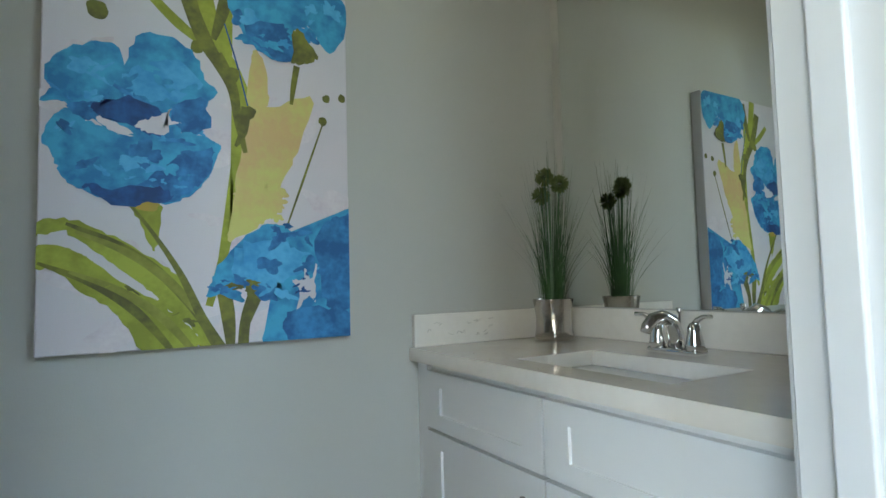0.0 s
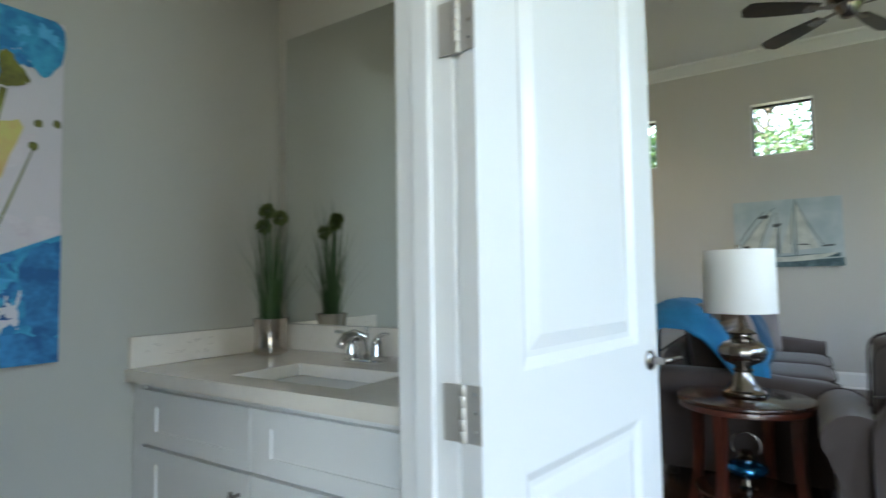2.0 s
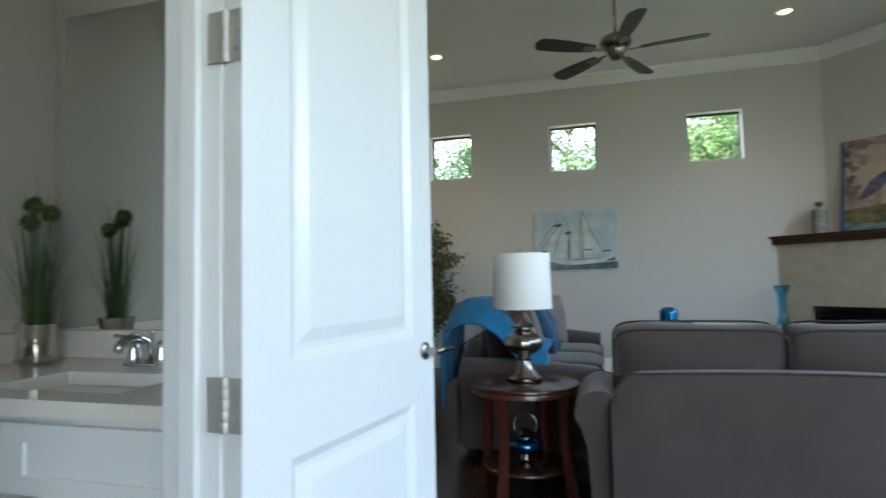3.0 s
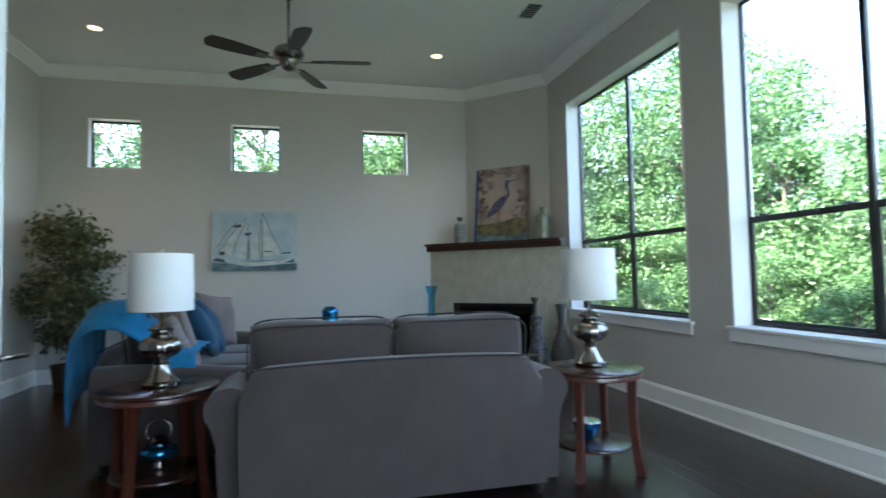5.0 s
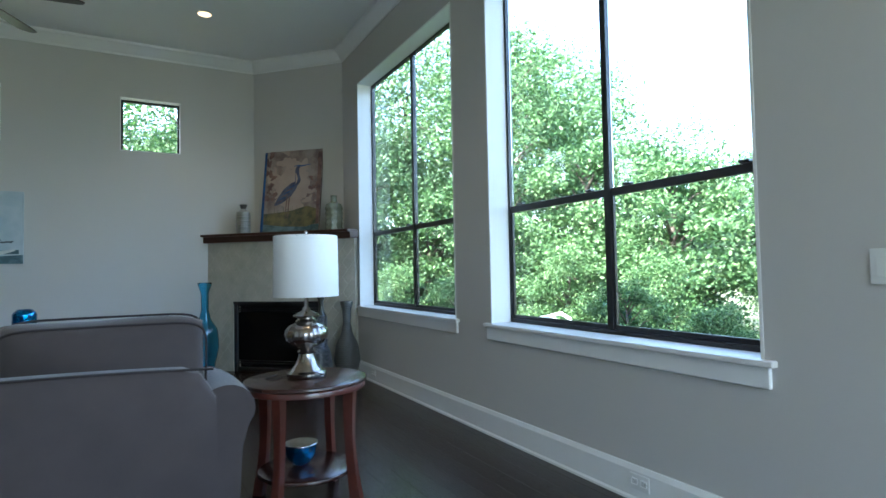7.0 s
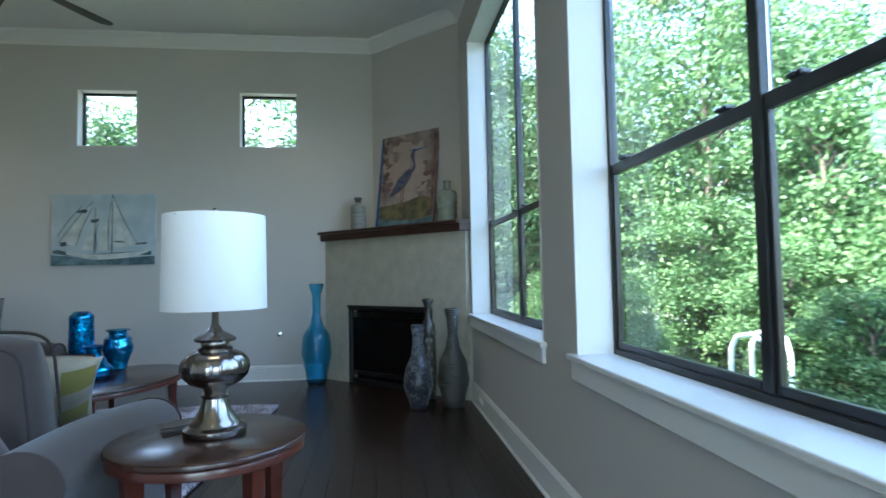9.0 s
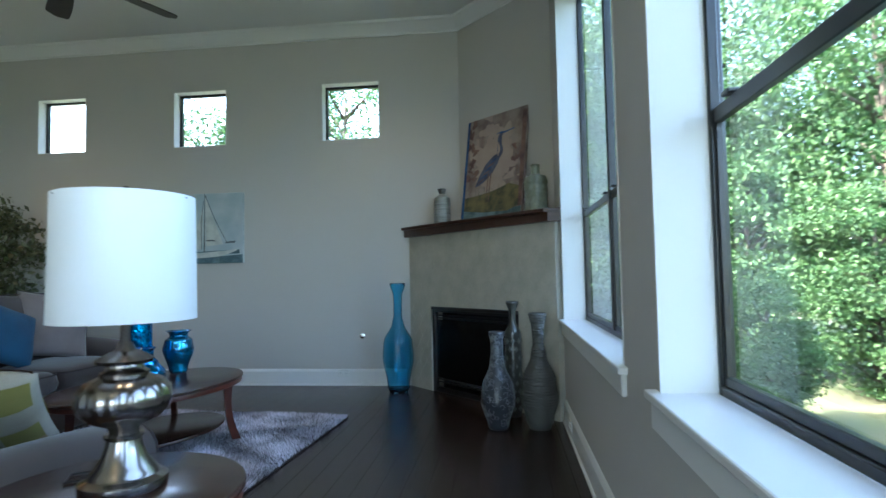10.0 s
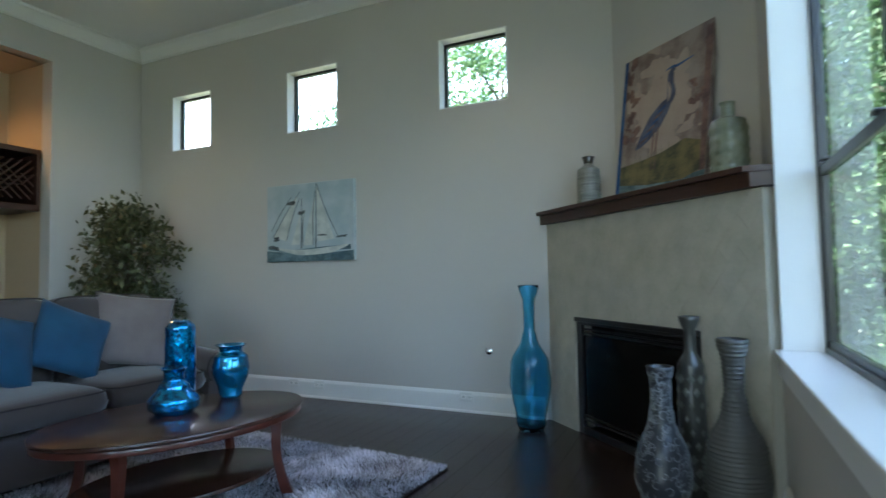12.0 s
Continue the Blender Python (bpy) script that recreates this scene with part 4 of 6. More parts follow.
# top poppy
on(soft([(0.545, 0.927), (0.594, 0.843), (0.653, 0.794), (0.755, 0.772), (0.803, 0.83), (0.781, 0.863), (0.854, 0.888), (0.921, 0.822), (0.985, 0.877), (0.99, 0.99), (0.80, 1.03), (0.60, 1.0)], 31), SKYBLUE, "petal_patch")
on(soft([(0.613, 0.863), (0.757, 0.872), (0.766, 0.784), (0.653, 0.799)], 32, 0.012), DEEPBLUE, "petal_patch")
washes(26, (0.58, 0.96, 0.80, 0.98), (SKYBLUE, PALEBLUE, DEEPBLUE), 920, 0.032, "petal_patch", lambda u, v: v > 0.84 or u < 0.76)
on(soft([(0.777, 0.856), (0.81, 0.873), (0.877, 0.806), (0.842, 0.781), (0.781, 0.775), (0.799, 0.816)], 33), OLIVE, "calyx_patch")
on(blob(*pt(0.06, 0.94), 0.07, 0.045, 99, 0.2), CORAL, "petal_patch")

SHIPCANVAS = material("ship_canvas", (0.50, 0.56, 0.58), 0.8, other=(0.38, 0.46, 0.50), scale=4, grain=200, bump=0.15, span=(0.56, 0.80))
INK = material("paint_charcoal", (0.05, 0.06, 0.065), 0.8, other=(0.12, 0.14, 0.15), scale=14, grain=60, span=(0.56, 0.80))
SEA = material("paint_sea", (0.06, 0.11, 0.13), 0.8, other=(0.16, 0.24, 0.27), scale=8, grain=50, span=(0.56, 0.80))
SAIL = material("paint_sail_white", (0.62, 0.64, 0.60), 0.8, other=(0.45, 0.48, 0.46), scale=8, grain=60, span=(0.56, 0.80))
SW, SH = 1.015, 0.74
sh = canvas("ship_painting", "pale blue canvas painting of a sailing ship", pose(1.062, Y_FAR - 0.042, 1.27), SW, SH, 0.04, SHIPCANVAS)


def ons(outline, mat, name="brush_patch"):
    paint(sh, outline, mat, SW, SH, name)


ons([(0, 0), (SW, 0), (SW, 0.09), (0.7, 0.07), (0.35, 0.08), (0, 0.11)], SEA, "sea_patch")
ons(stroke([(0.02, 0.14), (0.3, 0.10), (0.6, 0.11), (0.98, 0.12)], [0.02, 0.012, 0.018, 0.022]), SEA, "sea_patch")
ons(stroke([(0.12, 0.13), (0.4, 0.085), (0.75, 0.10), (0.95, 0.14)], [0.004, 0.026, 0.028, 0.006]), SAIL, "hull_patch")
for x, top in ((0.42, 0.60), (0.59, 0.74)):
    ons(stroke([(x, 0.12), (x + 0.005, top)], [0.007, 0.003]), INK, "mast")
for a_, b_, c_ in (((0.30, 0.16), (0.40, 0.16), (0.41, 0.46)), ((0.44, 0.15), (0.56, 0.15), (0.58, 0.62)), ((0.61, 0.18), (0.80, 0.20), (0.60, 0.70)), ((0.08, 0.24), (0.24, 0.20), (0.38, 0.64))):
    ons([a_, b_, c_], SAIL, "sail")
for k, (p_, q_) in enumerate((((0.08, 0.24), (0.40, 0.66)), ((0.24, 0.20), (0.40, 0.60)), ((0.60, 0.72), (0.84, 0.22)), ((0.06, 0.30), (0.30, 0.62)), ((0.44, 0.15), (0.45, 0.44)), ((0.56, 0.15), (0.58, 0.66)))):
    ons(stroke([p_, ((p_[0] + q_[0]) / 2 - 0.015, (p_[1] + q_[1]) / 2), q_], [0.003, 0.004, 0.003]), INK, "rigging")
for k, (x, z, rx, rz) in enumerate(((0.30, 0.56, 0.05, 0.02), (0.42, 0.46, 0.04, 0.02), (0.12, 0.22, 0.04, 0.02), (0.88, 0.22, 0.05, 0.012), (0.66, 0.24, 0.05, 0.008), (0.08, 0.14, 0.06, 0.02))):
    ons(blob(x, z, rx, rz, 200 + k, 0.3), INK, "brush_patch")

HW, HH = 0.762, 1.016
HERON = material("warm_misty_canvas", (0.32, 0.27, 0.24), 0.8, other=(0.17, 0.12, 0.115), scale=6, grain=120, bump=0.15, span=(0.56, 0.80))
hmx = FIRE @ pose(-0.445, 0.21, 1.591, -8, 0, 2)
hc = canvas("marsh_painting", "tall canvas of misty marsh leaning on the mantel", hmx, HW, HH, 0.035, HERON)
MARSH = material("paint_marsh", (0.20, 0.16, 0.07), 0.8, other=(0.06, 0.07, 0.045), scale=9, grain=70, span=(0.56, 0.80))
MIST = material("paint_mist", (0.42, 0.34, 0.29), 0.8, other=(0.34, 0.26, 0.22), scale=7, grain=80)
SLATE = material("paint_slate_blue", (0.10, 0.12, 0.19), 0.8, other=(0.05, 0.06, 0.11), scale=14, grain=80, span=(0.56, 0.80))
PLUM = material("paint_plum", (0.10, 0.06, 0.06), 0.8, other=(0.22, 0.13, 0.11), scale=8, grain=80, span=(0.56, 0.80))


def onh(outline, mat, name="brush_patch"):
    paint(hc, outline, mat, HW, HH, name)


rnd = random.Random(61)
for k in range(34):
    onh(blob(rnd.gauss(0.40, 0.13), rnd.gauss(0.64, 0.16), rnd.uniform(0.05, 0.13), rnd.uniform(0.04, 0.12), 300 + k, 0.35), MIST, "mist_patch")
for k in range(40):
    x, z = rnd.choice((rnd.uniform(0, 0.14), rnd.uniform(0.62, 0.76))), rnd.uniform(0.3, 1.01)
    onh(blob(x, z, rnd.uniform(0.015, 0.05), rnd.uniform(0.02, 0.06), 400 + k, 0.4), (HERON, PLUM)[k % 2], "brush_patch")
for k in range(30):
    x = rnd.uniform(0.05, 0.70)
    onh(stroke([(x, rnd.uniform(0.05, 0.1)), (x + rnd.uniform(-0.03, 0.03), rnd.uniform(0.2, 0.34))], [0.004, 0.001]), MARSH, "reed_stroke")
onh([(0, 0), (HW, 0), (HW, 0.10), (0.5, 0.08), (0.3, 0.12), (0, 0.16)], SEA, "water_patch")
onh([(0.0, 0.12), (0.3, 0.08), (0.6, 0.07), (HW, 0.12), (HW, 0.27), (0.6, 0.32), (0.4, 0.27), (0.2, 0.25), (0, 0.24)], MARSH, "reed_patch")
# the wading bird: folded wings, bent neck, crested head, bill and legs
onh(stroke([(0.17, 0.34), (0.24, 0.40), (0.33, 0.49), (0.41, 0.57), (0.45, 0.60)], [0.004, 0.045, 0.068, 0.050, 0.020]), SLATE, "blue_patch")
for k in range(6):
    onh(stroke([(0.20 + 0.03 * k, 0.37 + 0.035 * k), (0.27 + 0.03 * k, 0.40 + 0.036 * k)], [0.003, 0.006]), NAVY if k % 2 else PLUM, "feather_stroke")
onh(stroke([(0.43, 0.58), (0.475, 0.63), (0.465, 0.69), (0.435, 0.735), (0.44, 0.785), (0.475, 0.81)], [0.026, 0.020, 0.017, 0.015, 0.016, 0.018]), SLATE, "blue_stroke")
onh(stroke([(0.435, 0.60), (0.452, 0.66), (0.430, 0.73)], [0.004, 0.005, 0.003]), MIST, "pale_stroke")
onh(stroke([(0.40, 0.815), (0.46, 0.822), (0.50, 0.815), (0.62, 0.832)], [0.003, 0.008, 0.009, 0.002]), NAVY, "bill_stroke")
for x in (0.335, 0.365):
    onh(stroke([(x, 0.45), (x - 0.012, 0.34), (x - 0.006, 0.17)], [0.006, 0.004, 0.004]), PLUM, "thin_stroke")
onh([(0, 0.0), (0.035, 0.0), (0.030, 1.01), (0, 1.01)], NAVY, "edge_patch")
onh(stroke([(0.74, 0.1), (0.735, 0.5), (0.74, 0.98)], [0.02, 0.016, 0.03]), PLUM, "edge_patch")
# ---- living room furniture ----
def put_cushion(bm, w, d, h, m=None, e=0.35, n=14, crown=0.25, dent=0.0, seed=1):
    """A stuffed cushion: rounded sides, crowned faces. Centred in x and y, from z = 0 up to h."""
    r_ = random.Random(seed)
    ph = [r_.uniform(0, 6.28) for _ in range(4)]
    grid = {}
    for side in (0, 1):
        for i in range(n + 1):
            for j in range(n + 1):
                u, v = 2 * i / n - 1, 2 * j / n - 1
                edge = max(abs(u), abs(v))
                if edge == 1 and side == 1:
                    continue
                su, sv = math.copysign(1 - (1 - abs(u)) ** 1.6, u), math.copysign(1 - (1 - abs(v)) ** 1.6, v)
                fall = (1 - su ** 10) ** 0.3 * (1 - sv ** 10) ** 0.3
                bulge = (1 - crown) + crown * (1 - su * su) * (1 - sv * sv)
                z = h / 2 * fall * bulge
                z += dent * h * math.sin(3 * u + ph[0]) * math.sin(2.5 * v + ph[1]) * fall
                pull = 1 - 0.04 * (1 - abs(v) ** 2) * (abs(u) == 1)
                x, y = w / 2 * su * pull * (1 - 0.04 * sv ** 4), d / 2 * sv * (1 - 0.06 * su ** 4) + 0.008 * math.sin(5 * u + ph[2]) * sv
                p = Vector((x, y, h / 2 + (z if side == 0 else -z)))
                grid[side, i, j] = bm.verts.new(m @ p if m is not None else p)
    get = lambda s, i, j: grid.get((s, i, j)) or grid[0, i, j]
    for s in (0, 1):
        for i in range(n):
            for j in range(n):
                q = [get(s, i, j), get(s, i + 1, j), get(s, i + 1, j + 1), get(s, i, j + 1)]
                bm.faces.new(q if s == 0 else q[::-1])
    return bm


def cushion(*a, **k):
    return put_cushion(bmesh.new(), *a, **k)


def piping(w, d, z, m, r=0.005):
    """The welt along a cushion's edge."""
    pts = []
    for k in range(41):
        t = 2 * math.pi * k / 40
        c, s = math.cos(t), math.sin(t)
        pts.append(m @ Vector((w / 2 * math.copysign(abs(c) ** 0.25, c), d / 2 * math.copysign(abs(s) ** 0.25, s), z)))
    return tube(pts, r, 6)


def pillow_mesh(s, thick, m, seed=1):
    """A knife-edge throw pillow with drawn-out corners, centred, in the x-z plane."""
    bm = bmesh.new()
    n = 16
    r_ = random.Random(seed)
    p1, p2 = r_.uniform(0, 6), r_.uniform(0, 6)
    grid = {}
    for side in (0, 1):
        for i in range(n + 1):
            for j in range(n + 1):
                u, v = 2 * i / n - 1, 2 * j / n - 1
                if max(abs(u), abs(v)) == 1 and side:
                    continue
                y = thick / 2 * ((1 - u ** 2) * (1 - v ** 2)) ** 0.45 * (1 + 0.10 * math.sin(4 * u + p1) * math.sin(4 * v + p2))
                k = 1 - 0.07 * (1 - v * v) * abs(u) ** 3
                k2 = 1 - 0.07 * (1 - u * u) * abs(v) ** 3
                p = Vector((s / 2 * u * k, -y if side == 0 else y, s / 2 * v * k2))
                grid[side, i, j] = bm.verts.new(m @ p)
    get = lambda s_, i, j: grid.get((s_, i, j)) or grid[0, i, j]
    for s_ in (0, 1):
        for i in range(n):
            for j in range(n):
                q = [get(s_, i, j), get(s_, i + 1, j), get(s_, i + 1, j + 1), get(s_, i, j + 1)]
                bm.faces.new(q if s_ == 0 else q[::-1])
    return bm


WELT = material("dark_welt", (0.030, 0.023, 0.022), 0.9)
FOOT = material("dark_foot_wood", (0.015, 0.010, 0.008), 0.4)


def couch(name, label, m, width, seats, depth=0.93, arm=0.18, back_h=0.76, top=0.93, lift=0.0):
    """Local: front towards -y, back at y = depth, centred in x."""
    c = thing(name, label, "sofa", m)
    W, iw = width / 2, width / 2 - arm
    part("base", box((-iw - 0.03, 0.05, 0.08), (iw + 0.03, depth - 0.03, 0.30 + lift), 0.03, 3), SOFA, c, "", True, 40)
    # back panel, leaning, rounded along its top
    bm = bmesh.new()
    n = 24
    rows = []
    prof = [(depth - 0.16, 0.10), (depth - 0.15, 0.60), (depth - 0.145, back_h - 0.05), (depth - 0.125, back_h - 0.012), (depth - 0.09, back_h), (depth - 0.05, back_h - 0.012), (depth - 0.03, back_h - 0.05), (depth - 0.005, 0.45), (depth, 0.08)]
    for i in range(n + 1):
        x = (2 * i / n - 1) * (iw + 0.06)
        sag = 0.022 * (1 - (x / iw) ** 2) - 0.11 * max(abs(x) / (iw + 0.06) - 0.86, 0) / 0.14 * max(abs(x) / (iw + 0.06) - 0.86, 0) / 0.14
        rows.append([bm.verts.new((x, y, z + (sag - 0.02 if z > back_h - 0.1 else 0))) for y, z in prof])
    for a_, b_ in zip(rows, rows[1:]):
        for k in range(len(prof) - 1):
            bm.faces.new((a_[k], a_[k + 1], b_[k + 1], b_[k]))
    bm.faces.new(rows[0])
    bm.faces.new(rows[-1][::-1])
    back = part("back_frame", bm, SOFA, c, "", True, 45)
    part("back_welt", tube([((2 * i / 20 - 1) * (iw + 0.05), depth - 0.045, back_h - 0.018 + 0.022 * (1 - ((2 * i / 20 - 1)) ** 2) - 0.012) for i in range(21)], 0.005, 6), WELT, back)
    # rolled arms: a scroll section drawn from front to back
    for s in (-1, 1):
        bm = bmesh.new()
        rings = []
        sec = []
        for k in range(15):
            t = math.pi * (1.28 - 1.5 * k / 14)
            sec.append((0.115 * math.cos(t), 0.105 * math.sin(t)))
        for k in range(17):
            t = k / 16
            y = 0.0 + t * (depth - 0.06)
            rise = 0.50 + 0.02 * math.sin(math.pi * t) + 0.05 * t
            x0 = s * (iw + 0.115)
            cs = [(iw - 0.0, 0.08), (iw - 0.0, rise - 0.09)] + [(iw + 0.105 + px, rise + pz) for px, pz in sec] + [(iw + 0.165, rise - 0.16), (iw + 0.15, 0.08)]
            rings.append([bm.verts.new((s * x, y, z)) for x, z in cs])
        for a_, b_ in zip(rings, rings[1:]):
            L = len(a_)
            for k in range(L):
                bm.faces.new((a_[k], a_[(k + 1) % L], b_[(k + 1) % L], b_[k]))
        bm.faces.new(rings[0])
        bm.faces.new(rings[-1][::-1])
        arm_ob = part("armrest", bm, SOFA, c, "", True, 50)
        part("arm_welt", tube([(s * (iw + 0.105 + px * 1.01), -0.003, 0.50 + pz * 1.01) for px, pz in sec], 0.005, 6), WELT, arm_ob)
    cw = 2 * iw / seats
    for k in range(seats):
        x = -iw + cw * (k + 0.5)
        xb = x * (1.0 + 0.10 / seats)
        ms = pose(x, 0.36, 0.30 + lift)
        sc = part("seat_cushion", cushion(cw - 0.01, 0.78, 0.19, ms, crown=0.18, seed=k), SOFA, c, "", True)
        part("seat_welt", piping(cw - 0.012, 0.775, 0.15, ms), WELT, sc)
        mb = pose(xb, depth - 0.30, 0.46, 0, 0, 0) @ pose(0, 0, 0, 80, 0, 0) @ pose(0, (top - 0.46) / 2, -0.10)
        bc = part("back_cushion", cushion(cw + 0.055, top - 0.44, 0.29, mb, crown=0.5, dent=0.06, seed=10 + k), SOFA, c, "", True)
        for wz in (0.055, 0.215):
            part("cushion_welt", piping(cw + 0.040, top - 0.450, wz, mb), WELT, bc)
    for sx in (-1, 1):
        for y in (0.07, depth - 0.09):
            part("foot", lathe([(0.022, 0), (0.03, 0.02), (0.032, 0.085)], 16, pose(sx * (iw + 0.04), y, 0)), FOOT, c, "", True, 40)
    return c


couch("loveseat", "taupe velvet loveseat with rolled arms seen from behind", pose(2.64, 3.17 + 0.93, 0, 0, 0, 180) @ pose(0, 0, 0), 1.76, 2)
couch("sofa", "taupe velvet three-seat sofa with rolled arms and throw pillows", pose(1.83, 5.33, 0, 0, 0, 90), 2.42, 3, top=1.0, lift=0.045)


def throw_pillow(label, m, mat, s=0.48, thick=0.17, seed=1, trim=True):
    p = thing("throw_pillow", label, "pillow", m, group="throw pillows")
    body = part("cover", pillow_mesh(s, thick, Matrix(), seed), mat, p, "", True)
    if trim:
        pts = []
        n = 8
        for a_, b_ in (((-1, -1), (1, -1)), ((1, -1), (1, 1)), ((1, 1), (-1, 1)), ((-1, 1), (-1, -1))):
            for k in range(n):
                t = k / n
                u, v = a_[0] + (b_[0] - a_[0]) * t, a_[1] + (b_[1] - a_[1]) * t
                pts.append((s / 2 * u * (1 - 0.07 * (1 - v * v) * abs(u) ** 3), 0, s / 2 * v * (1 - 0.07 * (1 - u * u) * abs(v) ** 3)))
        pts.append(pts[0])
        part("edge_welt", tube(pts, 0.004, 6), WELT if mat is PILLOW else mat, body)
    return p


# pillows lean on the sofa's back; local front looks to -y
throw_pillow("taupe chenille throw pillow leaning in the sofa corner", pose(1.36, 6.13, 0.775, -14, 8, 58), PILLOW, 0.50, 0.18, 3)
throw_pillow("bright blue velvet throw pillow on the sofa", pose(1.36, 5.72, 0.745, -24, 24, 78), BLUECLOTH, 0.44, 0.17, 4, False)
throw_pillow("bright blue velvet throw pillow on the sofa", pose(1.38, 5.30, 0.745, -24, 16, 92), BLUECLOTH, 0.44, 0.17, 5, False)
throw_pillow("taupe chenille throw pillow leaning on the sofa arm", pose(1.34, 4.55, 0.765, -16, 4, 116), PILLOW, 0.48, 0.18, 6)
STRIPE = material("grey_striped_weave", (0.30, 0.27, 0.26), 0.9, other=(0.12, 0.10, 0.10), scale=4, grain=40, stretch=(1, 1, 18), bump=0.2)
throw_pillow("grey striped throw pillow on the sofa", pose(1.30, 4.42, 0.73, -22, 10, 140), STRIPE, 0.40, 0.16, 7, False)

# patchwork pillow on the loveseat
pw = throw_pillow("patchwork pillow in yellow, brown and cream on the loveseat", pose(3.12, 3.80, 0.69, 52, 0, 30), material("cream_weave", (0.42, 0.38, 0.31), 0.9, other=(0.30, 0.27, 0.22), scale=8, grain=200, bump=0.3), 0.46, 0.16, 9, False)
PATCHES = [material("patch_" + n, c, 0.9, scale=10, grain=160, bump=0.3, stretch=(1, 1, 6)) for n, c in (("yellow", (0.27, 0.24, 0.07)), ("brown", (0.17, 0.075, 0.03)), ("grey", (0.14, 0.12, 0.11)), ("tan", (0.36, 0.26, 0.14)))]
rnd = random.Random(8)
for side in (-1, 1):
    for i in range(4):
        for j in range(4):
            if (i + j) % 2 == 0 or rnd.random() < 0.3:
                bm = bmesh.new()
                g = {}
                for a_ in range(4):
                    for b_ in range(4):
                        u, v = -0.92 + 0.46 * (i + a_ / 3), -0.92 + 0.46 * (j + b_ / 3)
                        y = 0.08 * max((1 - u * u) * (1 - v * v), 0) ** 0.45 * 1.11 + 0.003
                        g[a_, b_] = bm.verts.new((0.23 * u * (1 - 0.07 * (1 - v * v) * abs(u) ** 3), side * y, 0.23 * v * (1 - 0.07 * (1 - u * u) * abs(v) ** 3)))
                for a_ in range(3):
                    for b_ in range(3):
                        bm.faces.new((g[a_, b_], g[a_ + 1, b_], g[a_ + 1, b_ + 1], g[a_, b_ + 1]))
                part("patch", bm, rnd.choice(PATCHES), pw, "", True)

# blue throw draped over the sofa's near arm and back
thr = thing("throw_blanket", "bright blue knitted throw draped over the sofa arm", "blanket")
bm = bmesh.new()
rows = []
prof = [(0.845, 0.48), (0.835, 0.62), (0.835, 0.78), (0.85, 0.90), (0.90, 0.985), (0.99, 1.025), (1.10, 1.02), (1.20, 0.965), (1.28, 0.88), (1.35, 0.79), (1.43, 0.73), (1.52, 0.715)]
for i in range(19):
    y = 4.13 + 0.034 * i - 0.02 * (i < 4)
    rows.append([bm.verts.new((x + 0.006 * math.sin(1.4 * i + 0.5 * k), y + 0.012 * math.sin(0.9 * k + 0.5), z + 0.010 * math.sin(1.1 * i + 0.45 * k) - 0.15 * max(0.0, (5 - i) / 5) ** 1.5)) for k, (x, z) in enumerate(prof)])
for a_, b_ in zip(rows, rows[1:]):
    for k in range(len(prof) - 1):
        bm.faces.new((a_[k], a_[k + 1], b_[k + 1], b_[k]))
bmesh.ops.subdivide_edges(bm, edges=list(bm.edges), cuts=1, use_grid_fill=True, smooth=0.6)
bmesh.ops.recalc_face_normals(bm, faces=bm.faces)
bmesh.ops.solidify(bm, geom=list(bm.faces), thickness=0.010)
part("blanket", bm, material("blue_knit", (0.004, 0.16, 0.34), 0.9, other=(0.003, 0.10, 0.23), scale=8, grain=140, bump=0.5, sheen=0.06), thr, "", True)


# ---- tables ----
def curved_leg(x, y, zt, splay, mat, parent, w=0.020, zb=0.0):
    """A square tapered leg that bows out below the top and swings out at its foot."""
    d_ = Vector((x, y, 0)).normalized()
    pts = []
    for k in range(11):
        t = k / 10
        off = splay * (0.35 * math.sin(math.pi * (1 - t)) * (-0.6) + (t ** 2.2)) 
        pts.append(Vector((x, y, zt + (zb - zt) * t)) + d_ * off)
    bm = bmesh.new()
    side = Vector((-d_.y, d_.x, 0))
    rings = []
    for k, p in enumerate(pts):
        ww = w * (1.0 - 0.25 * math.sin(math.pi * k / 10) + 0.1)
        rings.append([bm.verts.new(p + d_ * a_ * ww * 1.25 + side * b_ * ww) for a_, b_ in ((-1, -1), (1, -1), (1, 1), (-1, 1))])
    for a_, b_ in zip(rings, rings[1:]):
        for i in range(4):
            bm.faces.new((a_[i], a_[(i + 1) % 4], b_[(i + 1) % 4], b_[i]))
    bm.faces.new(rings[0][::-1])
    bm.faces.new(rings[-1])
    bmesh.ops.bevel(bm, geom=[e for e in bm.edges if abs((e.verts[0].co - e.verts[1].co).z) > 0.01], offset=0.003, segments=2, affect='EDGES')
    return part("leg", bm, mat, parent)


def ellipse_slab(rx, ry, z0, z1, n=64, lip=0.006):
    bm = bmesh.new()
    rings = []
    for o, z in ((-lip, z0), (0, z0 + lip), (0, z1 - lip), (-lip * 0.4, z1 - lip * 0.3), (-lip, z1)):
        rings.append([bm.verts.new(((rx + o) * math.cos(2 * math.pi * i / n), (ry + o) * math.sin(2 * math.pi * i / n), z)) for i in range(n)])
    for a_, b_ in zip(rings, rings[1:]):
        for i in range(n):
            bm.faces.new((a_[i], a_[(i + 1) % n], b_[(i + 1) % n], b_[i]))
    bm.faces.new(rings[0][::-1])
    bm.faces.new(rings[-1])
    return bm


